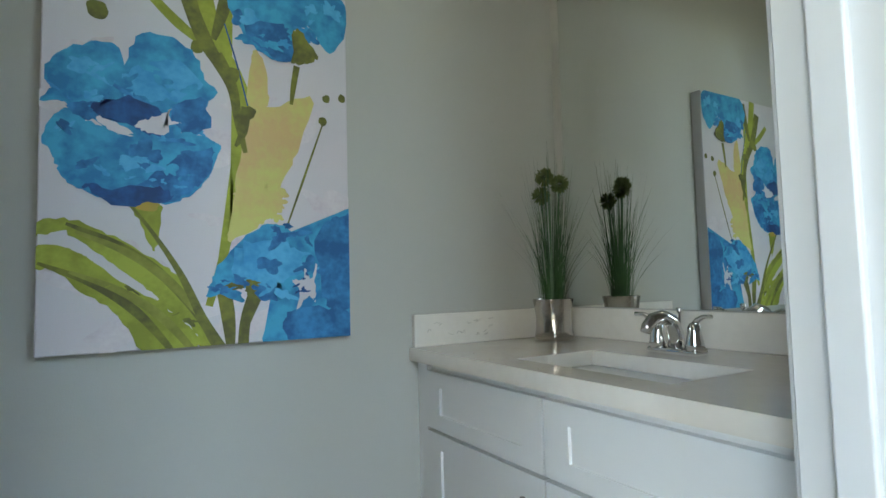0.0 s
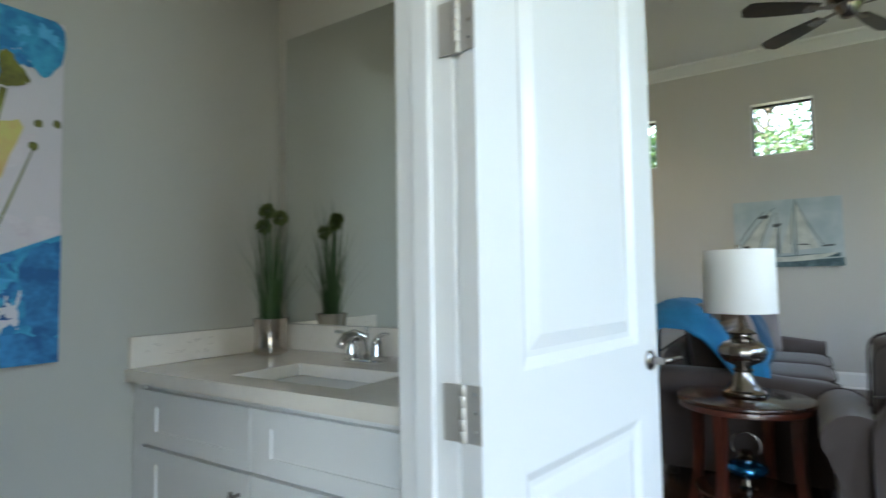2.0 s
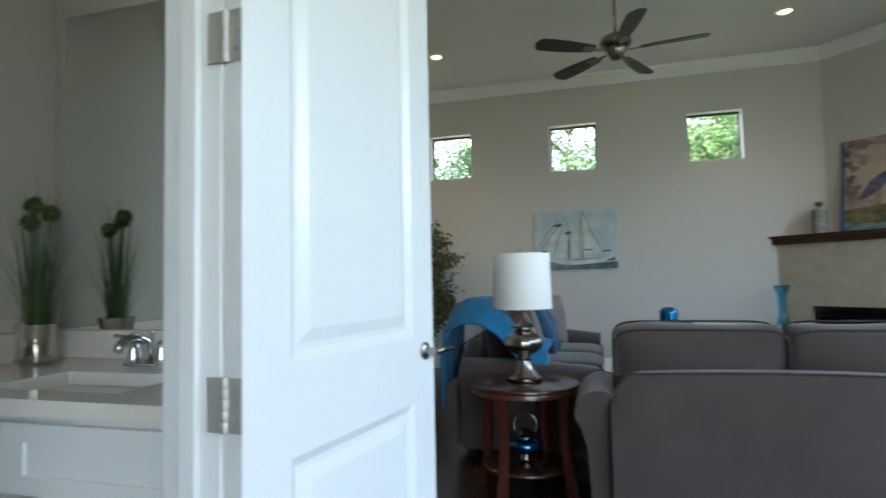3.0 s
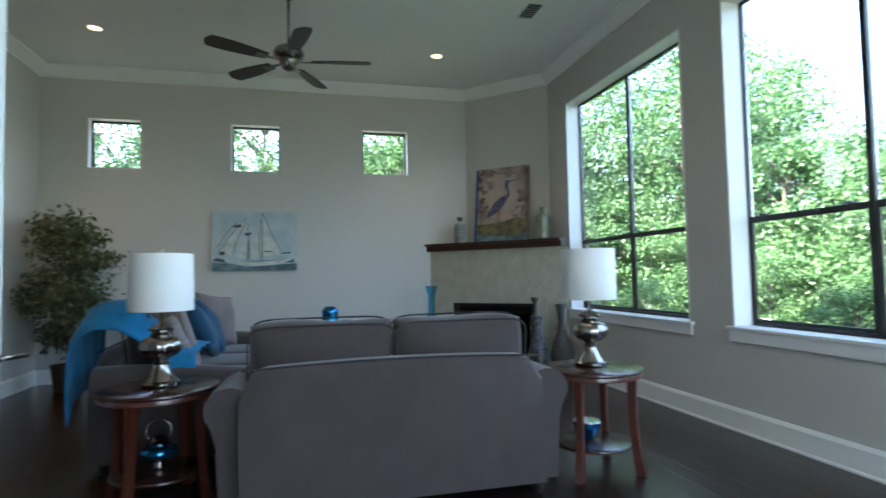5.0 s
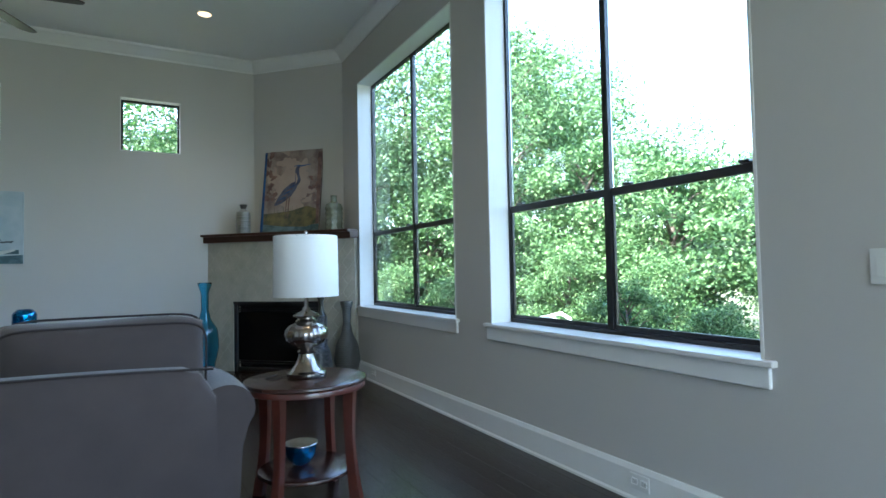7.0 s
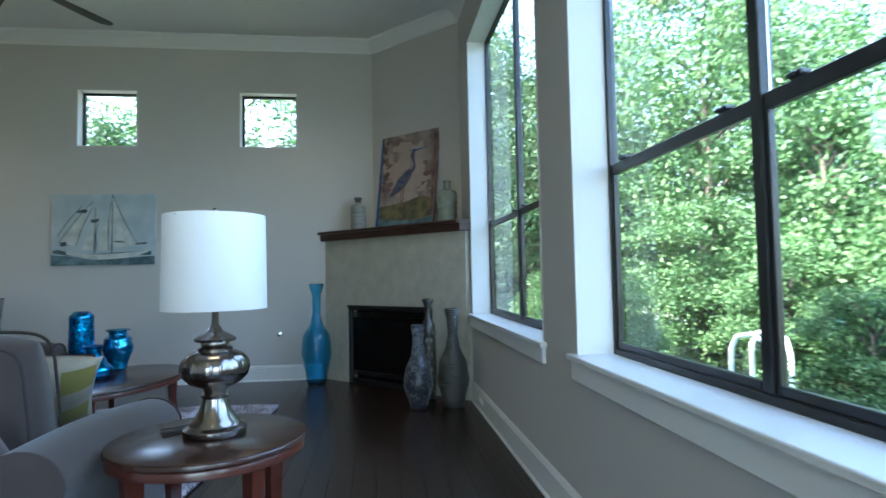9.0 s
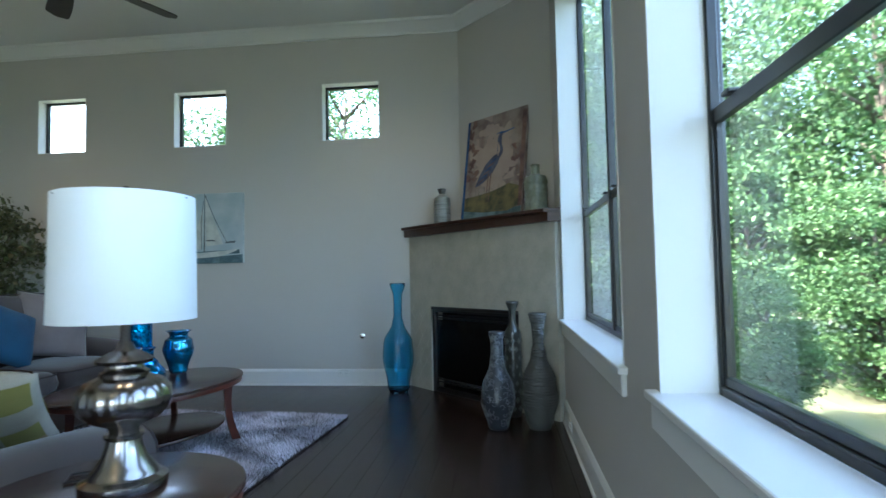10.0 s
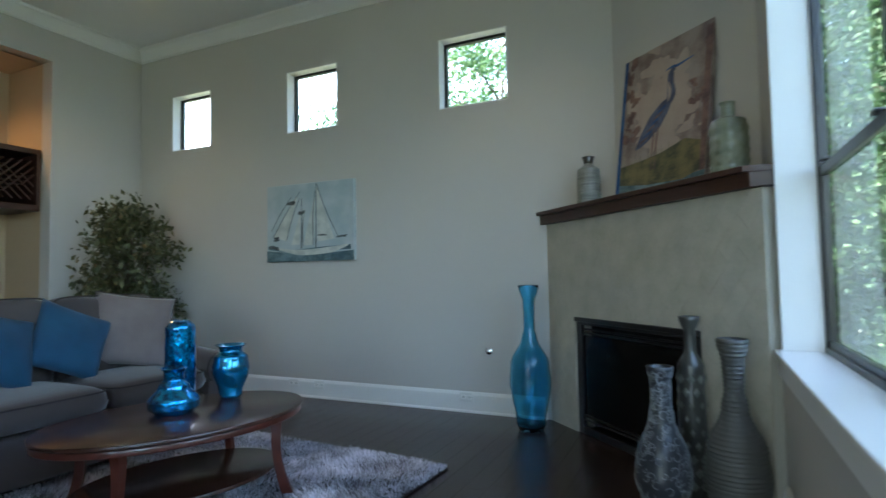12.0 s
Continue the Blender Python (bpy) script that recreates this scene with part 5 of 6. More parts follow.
def oval_table(name, label, m, rx, ry, h, shelf_z, leg_k, splay, category, group=""):
    t = thing(name, label, category, m, group)
    part("tabletop", ellipse_slab(rx, ry, h - 0.022, h), TABLETOP, t, "dark polished top", True, 40)
    part("apron", ellipse_slab(rx - 0.008, ry - 0.008, h - 0.05, h - 0.0225, lip=0.003), CHERRY, t, "cherry red edge band", True, 40)
    part("shelf", ellipse_slab(rx * 0.78, ry * 0.78, shelf_z - 0.02, shelf_z), TABLETOP, t, "", True, 40)
    for a_ in (45, 135, 225, 315):
        curved_leg(rx * leg_k * math.cos(radians(a_)), ry * leg_k * math.sin(radians(a_)), h - 0.048, splay, CHERRY, t)
    return t


coffee = oval_table("coffee_table", "oval cherry wood coffee table with lower shelf", pose(2.61, 5.50, 0.045, 0, 0, -17), 0.42, 0.615, 0.42, 0.13, 0.83, 0.05, "table")
table_a = oval_table("end_table", "round cherry wood end table with a lower shelf", pose(3.85, 3.50, 0), 0.30, 0.29, 0.60, 0.165, 0.80, 0.035, "table", "end tables")
table_b = copy_thing(table_a, pose(1.43, 3.71, 0, 0, 0, 25))


# ---- lamps ----
def table_lamp(m):
    l = thing("table_lamp", "brushed nickel urn table lamp with white drum shade", "lamp", m, group="table lamps")
    foot = [(0.001, 0), (0.075, 0), (0.078, 0.004), (0.078, 0.022), (0.074, 0.026), (0.066, 0.030), (0.062, 0.034), (0.060, 0.040), (0.050, 0.055), (0.040, 0.075), (0.033, 0.10), (0.031, 0.115), (0.035, 0.12), (0.036, 0.126), (0.033, 0.130)]
    part("foot", lathe([(r_ * 1.25, z) for r_, z in foot], 44), NICKEL, l, "", True, 45)
    urn = [(0.026, 0.130), (0.030, 0.145), (0.040, 0.152), (0.062, 0.165), (0.078, 0.185), (0.084, 0.210), (0.080, 0.235), (0.066, 0.255), (0.048, 0.266), (0.040, 0.270)]
    part("urn", lathe([(r_ * 1.25, z) for r_, z in urn], 84, None, True, lambda a_, z: (0.0035 * abs(math.sin(7 * a_)) if 0.15 < z < 0.26 else 0)), NICKEL, l, "", True, 60)
    neck = [(0.042, 0.268), (0.044, 0.276), (0.036, 0.282), (0.034, 0.292), (0.050, 0.298), (0.052, 0.306), (0.040, 0.316), (0.028, 0.324), (0.018, 0.330), (0.016, 0.345), (0.011, 0.350), (0.010, 0.42)]
    part("neck", lathe([(r_ * (1.25 if z < 0.34 else 1.0), z) for r_, z in neck], 44), NICKEL, l, "", True, 45)
    sh_ = [(0.162, 0.400), (0.1625, 0.4005), (0.158, 0.705), (0.1565, 0.7055), (0.1555, 0.704), (0.1600, 0.401)]
    bm = bmesh.new()
    put_lathe(bm, sh_ + sh_[:1], 72, None, False)
    part("shade", bm, SHADE, l, "white linen drum shade", True, 60)
    fin = part("finial", lathe([(0.004, 0.690), (0.010, 0.706), (0.011, 0.710), (0.006, 0.714), (0.010, 0.722), (0.008, 0.730), (0.002, 0.733)], 20), NICKEL, l, "", True)
    bm = bmesh.new()
    for a_ in (0, 2.094, 4.189):
        put_tube(bm, [(0.004 * math.cos(a_), 0.004 * math.sin(a_), 0.698), (0.160 * math.cos(a_), 0.160 * math.sin(a_), 0.698)], 0.0018, 6)
    part("spider", bm, NICKEL, l)
    part("bulb", lathe([(0.012, 0.42), (0.014, 0.45), (0.028, 0.49), (0.030, 0.515), (0.020, 0.54), (0.003, 0.55)], 20), CERAMIC, l, "", True)
    return l


LAMP_AT = (3.86, 3.52)
lamp_a = table_lamp(pose(*LAMP_AT, 0.601))
lamp_b = copy_thing(lamp_a, pose(1.43, 3.72, 0.601))
CORD = material("black_cord", (0.012, 0.012, 0.012), 0.5)
for (x, y), s in ((LAMP_AT, -1), ((1.43, 3.72), 1)):
    pts = [(x + s * 0.07, y + 0.01, 0.605), (x + s * 0.11, y + 0.05, 0.604), (x + s * 0.16, y - 0.0, 0.604), (x + s * 0.19, y + 0.06, 0.604), (x + s * 0.14, y + 0.09, 0.604), (x + s * 0.12, y + 0.13, 0.604)]
    cd = thing("lamp_cord", "thin black lamp cord curling on the end table", "cable")
    part("cord", tube(pts, 0.003, 8), CORD, cd, "", True)

# blue glass bowl and lantern on the lower shelves
bw = thing("glass_bowl", "small blue glass bowl on the end table shelf", "bowl", pose(3.83, 3.54, 0.166))
part("bowl", lathe([(0.001, 0), (0.035, 0), (0.045, 0.01), (0.068, 0.04), (0.080, 0.085), (0.083, 0.10), (0.080, 0.10), (0.074, 0.085), (0.062, 0.042), (0.04, 0.014), (0.001, 0.010)], 44), BLUEMERCURY, bw, "", True, 60)
part("rim", lathe([(0.079, 0.0995), (0.085, 0.101), (0.085, 0.107), (0.079, 0.1075)], 44), material("silver_rim", (0.6, 0.6, 0.6), 0.2, 1.0), bw, "silver rim", True)
ln = thing("lantern", "blue glass and pewter lantern with ring handle", "lantern", pose(1.43, 3.69, 0.166))
part("lantern_base", lathe([(0.001, 0), (0.045, 0), (0.047, 0.012), (0.030, 0.022), (0.026, 0.05), (0.034, 0.056)], 32), NICKEL, ln, "", True, 45)
part("lantern_glass", lathe([(0.034, 0.056), (0.075, 0.075), (0.092, 0.095), (0.090, 0.115), (0.060, 0.135), (0.045, 0.14)], 40), BLUEMERCURY, ln, "blue glass body", True)
part("lantern_cap", lathe([(0.047, 0.139), (0.050, 0.15), (0.035, 0.165), (0.030, 0.18), (0.02, 0.185)], 32), NICKEL, ln, "", True, 45)
part("ring_handle", tube([(0.062 * math.cos(t * 0.2), 0, 0.205 + 0.062 * math.sin(t * 0.2)) for t in range(-3, 20)], 0.005, 10), NICKEL, ln, "", True)
# ---- shag rug ----
rug = thing("shag_rug", "silvery lavender shag rug under the coffee table", "rug", pose(2.55, 5.51, 0, 0, 0, -4))
RW, RH = 1.85, 2.15
RUG = bpy.data.materials.new("shag_pile")
RUG.use_nodes = True
nt = RUG.node_tree
b = nt.nodes["Principled BSDF"]
b.inputs["Roughness"].default_value = 0.55
b.inputs["Sheen Weight"].default_value = 0.4
geo = nt.nodes.new("ShaderNodeNewGeometry")
co = nt.nodes.new("ShaderNodeTexCoord")
ns = nt.nodes.new("ShaderNodeTexNoise")
ns.inputs["Scale"].default_value, ns.inputs["Detail"].default_value = 4.0, 5
nt.links.new(co.outputs["Object"], ns.inputs["Vector"])
ad = nt.nodes.new("ShaderNodeMath")
ad.operation = 'MULTIPLY_ADD'
ad.inputs[1].default_value = 0.35
nt.links.new(geo.outputs["Random Per Island"], ad.inputs[0])
nt.links.new(ns.outputs["Fac"], ad.inputs[2])
rp = nt.nodes.new("ShaderNodeValToRGB")
rp.color_ramp.elements[0].position, rp.color_ramp.elements[0].color = 0.46, (0.11, 0.09, 0.105, 1)
rp.color_ramp.elements[1].position, rp.color_ramp.elements[1].color = 0.86, (0.84, 0.78, 0.86, 1)
nt.links.new(ad.outputs[0], rp.inputs[0])
nt.links.new(rp.outputs[0], b.inputs["Base Color"])
part("backing", box((-RW / 2, -RH / 2, 0.001), (RW / 2, RH / 2, 0.012), 0.003, 1), WELT, rug)
rnd = np.random.RandomState(4)
N = 52000
cx, cy = rnd.uniform(-RW / 2, RW / 2, N), rnd.uniform(-RH / 2, RH / 2, N)
swirl = np.sin(cx * 5.1 + 1.3 * np.sin(cy * 4.3)) * 2.2 + np.cos(cy * 6.2 + cx * 2.0) * 1.6
ang = swirl + rnd.normal(0, 0.6, N)
lean = rnd.uniform(0.012, 0.034, N)
ht = rnd.uniform(0.018, 0.034, N)
wd = rnd.uniform(0.0016, 0.0030, N)
dx, dy = np.cos(ang), np.sin(ang)
v = np.empty((N, 5, 3))
sx, sy = -dy * wd, dx * wd
v[:, 0] = np.stack([cx - sx, cy - sy, np.full(N, 0.010)], 1)
v[:, 1] = np.stack([cx + sx, cy + sy, np.full(N, 0.010)], 1)
v[:, 2] = np.stack([cx + dx * lean * 0.45 + sx, cy + dy * lean * 0.45 + sy, 0.010 + ht * 0.7], 1)
v[:, 3] = np.stack([cx + dx * lean * 0.45 - sx, cy + dy * lean * 0.45 - sy, 0.010 + ht * 0.7], 1)
v[:, 4] = np.stack([cx + dx * lean, cy + dy * lean, 0.010 + ht], 1)
me = bpy.data.meshes.new("pile")
base = np.arange(N) * 5
faces = [(int(i), int(i) + 1, int(i) + 2, int(i) + 3) for i in base] + [(int(i) + 3, int(i) + 2, int(i) + 4) for i in base]
me.from_pydata(v.reshape(-1, 3).tolist(), [], faces)
me.materials.append(RUG)
pile = new("shag", me)
pile.parent = rug
tagged(pile, "soft shaggy pile", kind="stuff")


# ---- vases ----
def vase(name, label, at, rows, mat, n=48, ripple=None, cat="vase", group=""):
    """A hollow turned vase: rows are (radius, height) up the outside."""
    t = thing(name, label, cat, pose(*at), group)
    top = rows[-1]
    inner = [(max(r - 0.006, 0.004), z) for r, z in rows[1:]][::-1]
    part("body", lathe([(0.001, rows[0][1])] + rows + [(top[0] - 0.003, top[1] + 0.002)] + inner + [(0.001, rows[0][1] + 0.012)], n, None, True, ripple), mat, t, "", True, 70)
    return t


def smooth_rows(keys, n=28):
    """A soft curve through (radius, height) keys."""
    out = []
    zs = [k[1] for k in keys]
    for i in range(n + 1):
        z = zs[0] + (zs[-1] - zs[0]) * i / n
        j = max(k for k in range(len(keys) - 1) if zs[k] <= z + 1e-9)
        t = (z - zs[j]) / (zs[j + 1] - zs[j])
        t = t * t * (3 - 2 * t)
        out.append((keys[j][0] + (keys[j + 1][0] - keys[j][0]) * t, z))
    return out


wob = lambda a_, z: 0.0016 * math.sin(5 * a_ + 23 * z) * math.sin(31 * z)
vase("floor_vase", "tall translucent blue glass floor vase beside the fireplace", (3.765, 7.475, 0.0), smooth_rows([(0.085, 0), (0.105, 0.05), (0.150, 0.34), (0.140, 0.47), (0.055, 0.66), (0.040, 0.72), (0.042, 0.90), (0.075, 1.03)], 44), BLUEGLASS, 56, wob)
LATTICE = material("dark_glaze", (0.035, 0.04, 0.045), 0.35, other=(0.02, 0.022, 0.03), scale=20, grain=100, bump=0.2)
PALEGLAZE = material("pale_glaze", (0.20, 0.21, 0.22), 0.45, other=(0.12, 0.13, 0.14), scale=20, grain=90)
dvr = smooth_rows([(0.062, 0), (0.075, 0.02), (0.122, 0.20), (0.112, 0.29), (0.052, 0.46), (0.042, 0.53), (0.044, 0.62), (0.058, 0.685)], 44)
dv_ = vase("floor_vase", "dark floor vase covered in pale crackle swirls", (4.72, 6.27, 0.0), dvr, LATTICE, 48)
rnd = random.Random(12)
bm = bmesh.new()
for k in range(330):
    z, a_ = rnd.uniform(0.03, 0.66), rnd.uniform(0, 6.283)
    z0, ph, R = z, rnd.uniform(0, 6.28), rnd.uniform(0.010, 0.019)
    pts = []
    for j in range(7):
        t = ph + j * 0.75
        zz = min(max(z0 + R * math.sin(t), 0.01), 0.68)
        r = np.interp(zz, [q[1] for q in dvr], [q[0] for q in dvr])
        aa = a_ + R * math.cos(t) / max(r, 0.04)
        pts.append(((r + 0.001) * math.cos(aa), (r + 0.001) * math.sin(aa), zz))
    put_tube(bm, pts, 0.0024, 4)
tagged(part("swirl_relief", bm, PALEGLAZE, dv_, "raised pale swirls"), kind="stuff")
GREYCER = material("grey_ribbed_ceramic", (0.085, 0.085, 0.078), 0.5, other=(0.06, 0.06, 0.055), scale=8, grain=80, bump=0.1)
vase("floor_vase", "tall grey ceramic floor vase with fine ribs", (5.015, 6.29, 0.0), smooth_rows([(0.075, 0), (0.10, 0.06), (0.135, 0.22), (0.120, 0.34), (0.055, 0.52), (0.040, 0.60), (0.045, 0.70), (0.066, 0.815)], 120), GREYCER, 48, lambda a_, z: 0.0032 * math.sin(z * 330) if z > 0.12 else 0)
OLIVECER = material("olive_black_glaze", (0.05, 0.05, 0.04), 0.3, other=(0.03, 0.03, 0.026), scale=10, grain=90, bump=0.1, coat=0.3)
kv = vase("floor_vase", "slim dark vase with a raised diamond lattice", (4.84, 6.62, 0.0), smooth_rows([(0.05, 0), (0.062, 0.05), (0.066, 0.40), (0.062, 0.64), (0.028, 0.72), (0.026, 0.80), (0.052, 0.885)], 44), OLIVECER)
for j in range(9):
    for i in range(8):
        a_, z = 2 * math.pi * (i + 0.5 * (j % 2)) / 8, 0.07 + j * 0.064
        bm = bmesh.new()
        r, w, h = 0.0645, 0.020, 0.026
        out = Vector((math.cos(a_), math.sin(a_), 0))
        tan = Vector((-math.sin(a_), math.cos(a_), 0))
        c = out * r + Vector((0, 0, z))
        q = [bm.verts.new(c + tan * w - out * 0.004), bm.verts.new(c + Vector((0, 0, h))), bm.verts.new(c - tan * w - out * 0.004), bm.verts.new(c - Vector((0, 0, h)))]
        apex = bm.verts.new(c + out * 0.006)
        for p, s in zip(q, q[1:] + q[:1]):
            bm.faces.new((p, s, apex))
        part("diamond", bm, material("diamond_glaze", (0.13, 0.14, 0.12), 0.35) if (i, j) == (0, 0) else bpy.data.materials["diamond_glaze"], kv)

# mantel vases
SAGE = material("sage_crackle_glaze", (0.24, 0.26, 0.19), 0.25, other=(0.16, 0.18, 0.13), scale=14, grain=60, bump=0.15, coat=0.4)
RIDGE = material("grey_ridged_glaze", (0.30, 0.30, 0.27), 0.35, other=(0.12, 0.12, 0.11), scale=6, grain=60, stretch=(1, 1, 14))
mv = vase("bottle_vase", "grey ridged bottle vase with dark neck on the mantel", (4.20, 7.58, 1.590), smooth_rows([(0.072, 0), (0.078, 0.02), (0.080, 0.16), (0.076, 0.25), (0.030, 0.30), (0.028, 0.32), (0.044, 0.345)], 60), RIDGE, 80, lambda a_, z: 0.004 * math.sin(z * 140) ** 2 * (0.4 + math.sin(10 * a_) ** 2) if 0.015 < z < 0.26 else 0)
part("neck_ring", lathe([(0.031, 0.300), (0.033, 0.315), (0.046, 0.346), (0.040, 0.350), (0.030, 0.325)], 32), OLIVECER, mv, "dark glazed neck", True)
mv2 = vase("bottle_vase", "sage green crackle glaze bottle vase on the mantel", (5.06, 6.82, 1.590), smooth_rows([(0.088, 0), (0.092, 0.015), (0.093, 0.27), (0.086, 0.30), (0.036, 0.325), (0.034, 0.385), (0.040, 0.40)], 84), SAGE, 72, lambda a_, z: 0.007 * (math.sin(5 * a_) * math.sin(z * 56)) ** 2 if 0.01 < z < 0.29 else 0)

# blue vases on the coffee table
CT = 0.466
vase("glass_vase", "tall blue mercury glass cylinder vase on the coffee table", (2.40, 5.66, CT), smooth_rows([(0.066, 0), (0.074, 0.02), (0.076, 0.20), (0.074, 0.40), (0.055, 0.425), (0.046, 0.43)], 40), BLUEMERCURY, 48, lambda a_, z: 0.0016 * math.sin(14 * a_) * math.sin(70 * z))
vase("glass_vase", "squat blue mercury glass vase with a narrow neck", (2.55, 5.50, CT), smooth_rows([(0.085, 0), (0.115, 0.03), (0.118, 0.06), (0.070, 0.13), (0.046, 0.16), (0.048, 0.20), (0.062, 0.215)], 40), BLUEMERCURY, 48, wob)
# light teal patches in the mottling double as painted highlights
JARGLASS = material("teal_mercury_glass", (0.004, 0.06, 0.16), 0.07, 0.8, other=(0.02, 0.32, 0.56), scale=18, grain=40, bump=0.7, coat=0.8, span=(0.50, 0.82))
vase("glass_vase", "blue glass jar vase with a flared lip", (2.54, 5.87, CT), smooth_rows([(0.050, 0), (0.060, 0.015), (0.100, 0.16), (0.090, 0.22), (0.058, 0.255), (0.062, 0.27), (0.085, 0.285)], 40), JARGLASS, 48, wob)

# ---- ceiling fan ----
fan = thing("ceiling_fan", "dark five-blade ceiling fan on a long nickel downrod", "ceiling fan", pose(2.05, 5.45, 0))
part("canopy", lathe([(0.025, 3.645), (0.05, 3.66), (0.068, 3.70), (0.07, 3.728)], 32), NICKEL, fan, "", True)
part("downrod", tube([(0, 0, 3.65), (0, 0, 3.22)], 0.012, 14), NICKEL, fan, "", True)
part("motor_housing", lathe([(0.02, 3.235), (0.06, 3.225), (0.115, 3.195), (0.135, 3.16), (0.13, 3.125), (0.10, 3.105), (0.085, 3.10)], 44), NICKEL, fan, "", True)
part("switch_housing", lathe([(0.085, 3.10), (0.085, 3.075), (0.065, 3.05), (0.055, 3.02), (0.035, 3.005), (0.010, 3.0)], 36), NICKEL, fan, "", True, 45)
for k in range(5):
    a_ = -7 + 72 * k
    mb = pose(0, 0, 3.085, 0, 0, a_) @ pose(0, 0, 0, 12, 0, 0)
    bm = bmesh.new()
    n = 20
    top, bot = [], []
    for i in range(n + 1):
        t = i / n
        x = 0.20 + 0.53 * t
        w = 0.045 + 0.032 * math.sin(math.pi * min(t * 1.1, 1) * 0.62)
        if t > 0.9:
            w *= math.sqrt(max(1 - ((t - 0.9) / 0.1) ** 2, 0.02))
        for lst, z in ((top, 0.004), (bot, -0.004)):
            lst.append((bm.verts.new(mb @ Vector((x, -w, z))), bm.verts.new(mb @ Vector((x, w, z)))))
    for i in range(n):
        bm.faces.new((top[i][0], top[i + 1][0], top[i + 1][1], top[i][1]))
        bm.faces.new((bot[i][0], bot[i][1], bot[i + 1][1], bot[i + 1][0]))
        for s in (0, 1):
            bm.faces.new((top[i][s], top[i + 1][s], bot[i + 1][s], bot[i][s]))
    for i in (0, n):
        bm.faces.new((top[i][0], top[i][1], bot[i][1], bot[i][0]))
    bl = part("blade", bm, FANWOOD, fan, "dark wood blade")
    bm = bmesh.new()
    put_box(bm, (0.09, -0.018, -0.010), (0.26, 0.018, -0.004), 0.002, 1, mb)
    put_box(bm, (0.22, -0.035, -0.009), (0.30, 0.035, -0.0045), 0.002, 1, mb)
    part("blade_arm", bm, NICKEL, bl)

# ---- ceiling lights, vent ----
# the last three are added out of view, at assumed positions
for x, y in ((3.69, 6.63), (0.133, 6.60), (0.5, 3.9), (3.7, 3.6), (3.7, 0.6)):
    d_ = thing("recessed_light", "lit recessed ceiling downlight with white trim ring", "ceiling light", pose(x, y, Z_CEIL), group="recessed ceiling lights")
    part("trim_ring", lathe([(0.062, -0.001), (0.064, -0.005), (0.080, -0.006), (0.086, -0.003), (0.086, -0.0005)], 40), TRIM, d_, "", True, 40)
    part("lens", lathe([(0.001, -0.0035), (0.062, -0.0035), (0.062, -0.001)], 36), LAMPGLOW, d_, "glowing warm lens")
    sp = new("downlight_lamp", bpy.data.lights.new("downlight_lamp", 'SPOT'))
    sp.data.energy, sp.data.color, sp.data.spot_size, sp.data.spot_blend, sp.data.shadow_soft_size = DOWNLIGHT, (1.0, 0.76, 0.5), radians(115), 0.8, 0.05
    sp.matrix_world = look((x, y, Z_CEIL - 0.012), (x, y + 0.001, 0))
vent = thing("ceiling_vent", "white slatted ceiling air vent", "vent", pose(4.33, 5.36, Z_CEIL, 0, 0, 0))
bm = bmesh.new()
for lo, hi in (((-0.09, -0.17), (-0.07, 0.17)), ((0.07, -0.17), (0.09, 0.17)), ((-0.07, -0.17), (0.07, -0.15)), ((-0.07, 0.15), (0.07, 0.17))):
    put_box(bm, (lo[0], lo[1], -0.012), (hi[0], hi[1], -0.0005), 0.002, 1)
part("frame", bm, TRIM, vent)
part("backing", box((-0.07, -0.15, -0.003), (0.07, 0.15, -0.0008)), BLACK, vent)
for k in range(7):
    part("slat", box((-0.07, -0.006, -0.001), (0.07, 0.006, 0.001), 0, 1, pose(0, -0.129 + k * 0.043, -0.007, 35, 0, 0)), TRIM, vent)

# ---- outlets, switch, gas valve ----
SLOT = material("dark_slot", (0.02, 0.02, 0.02), 0.6)


def plate(name, label, m, w, h, kind_):
    """Local: plate in x and z, front towards -y."""
    p = thing(name, label, "wall plate", m)
    part("plate", box((-w / 2, -0.006, -h / 2), (w / 2, 0, h / 2), 0.003, 2), PLASTICWHITE, p)
    if kind_ == "switch":
        for dx in ((-0.023, 0.023) if w > 0.1 else (0.0,)):
            part("rocker", box((dx - 0.016, -0.010, -0.033), (dx + 0.016, -0.006, 0.033), 0.002, 2, pose(0, 0, 0, 2, 0, 0)), PLASTICWHITE, p)
    else:
        for dx in (-0.026, 0.026):
            s = part("socket", box((dx - 0.019, -0.008, -0.015), (dx + 0.019, -0.006, 0.015), 0.004, 2), PLASTICWHITE, p)
            for z in (-0.006, 0.006):
                part("slot", box((dx - 0.008, -0.0086, z - 0.001), (dx + 0.001, -0.0079, z + 0.001)), SLOT, s)
            part("ground_hole", lathe([(0.0025, 0), (0.0025, 0.0006)], 10, pose(dx + 0.009, -0.008, 0, 90, 0, 0)), SLOT, s)
    for dx in (-w / 2 + 0.012, w / 2 - 0.012):
        part("screw", lathe([(0.003, 0), (0.0025, 0.001)], 10, pose(dx if kind_ != "switch" else 0, -0.006, 0 if kind_ != "switch" else (h / 2 - 0.012) * (1 if dx > 0 else -1), 90, 0, 0)), NICKEL, p)
    return p


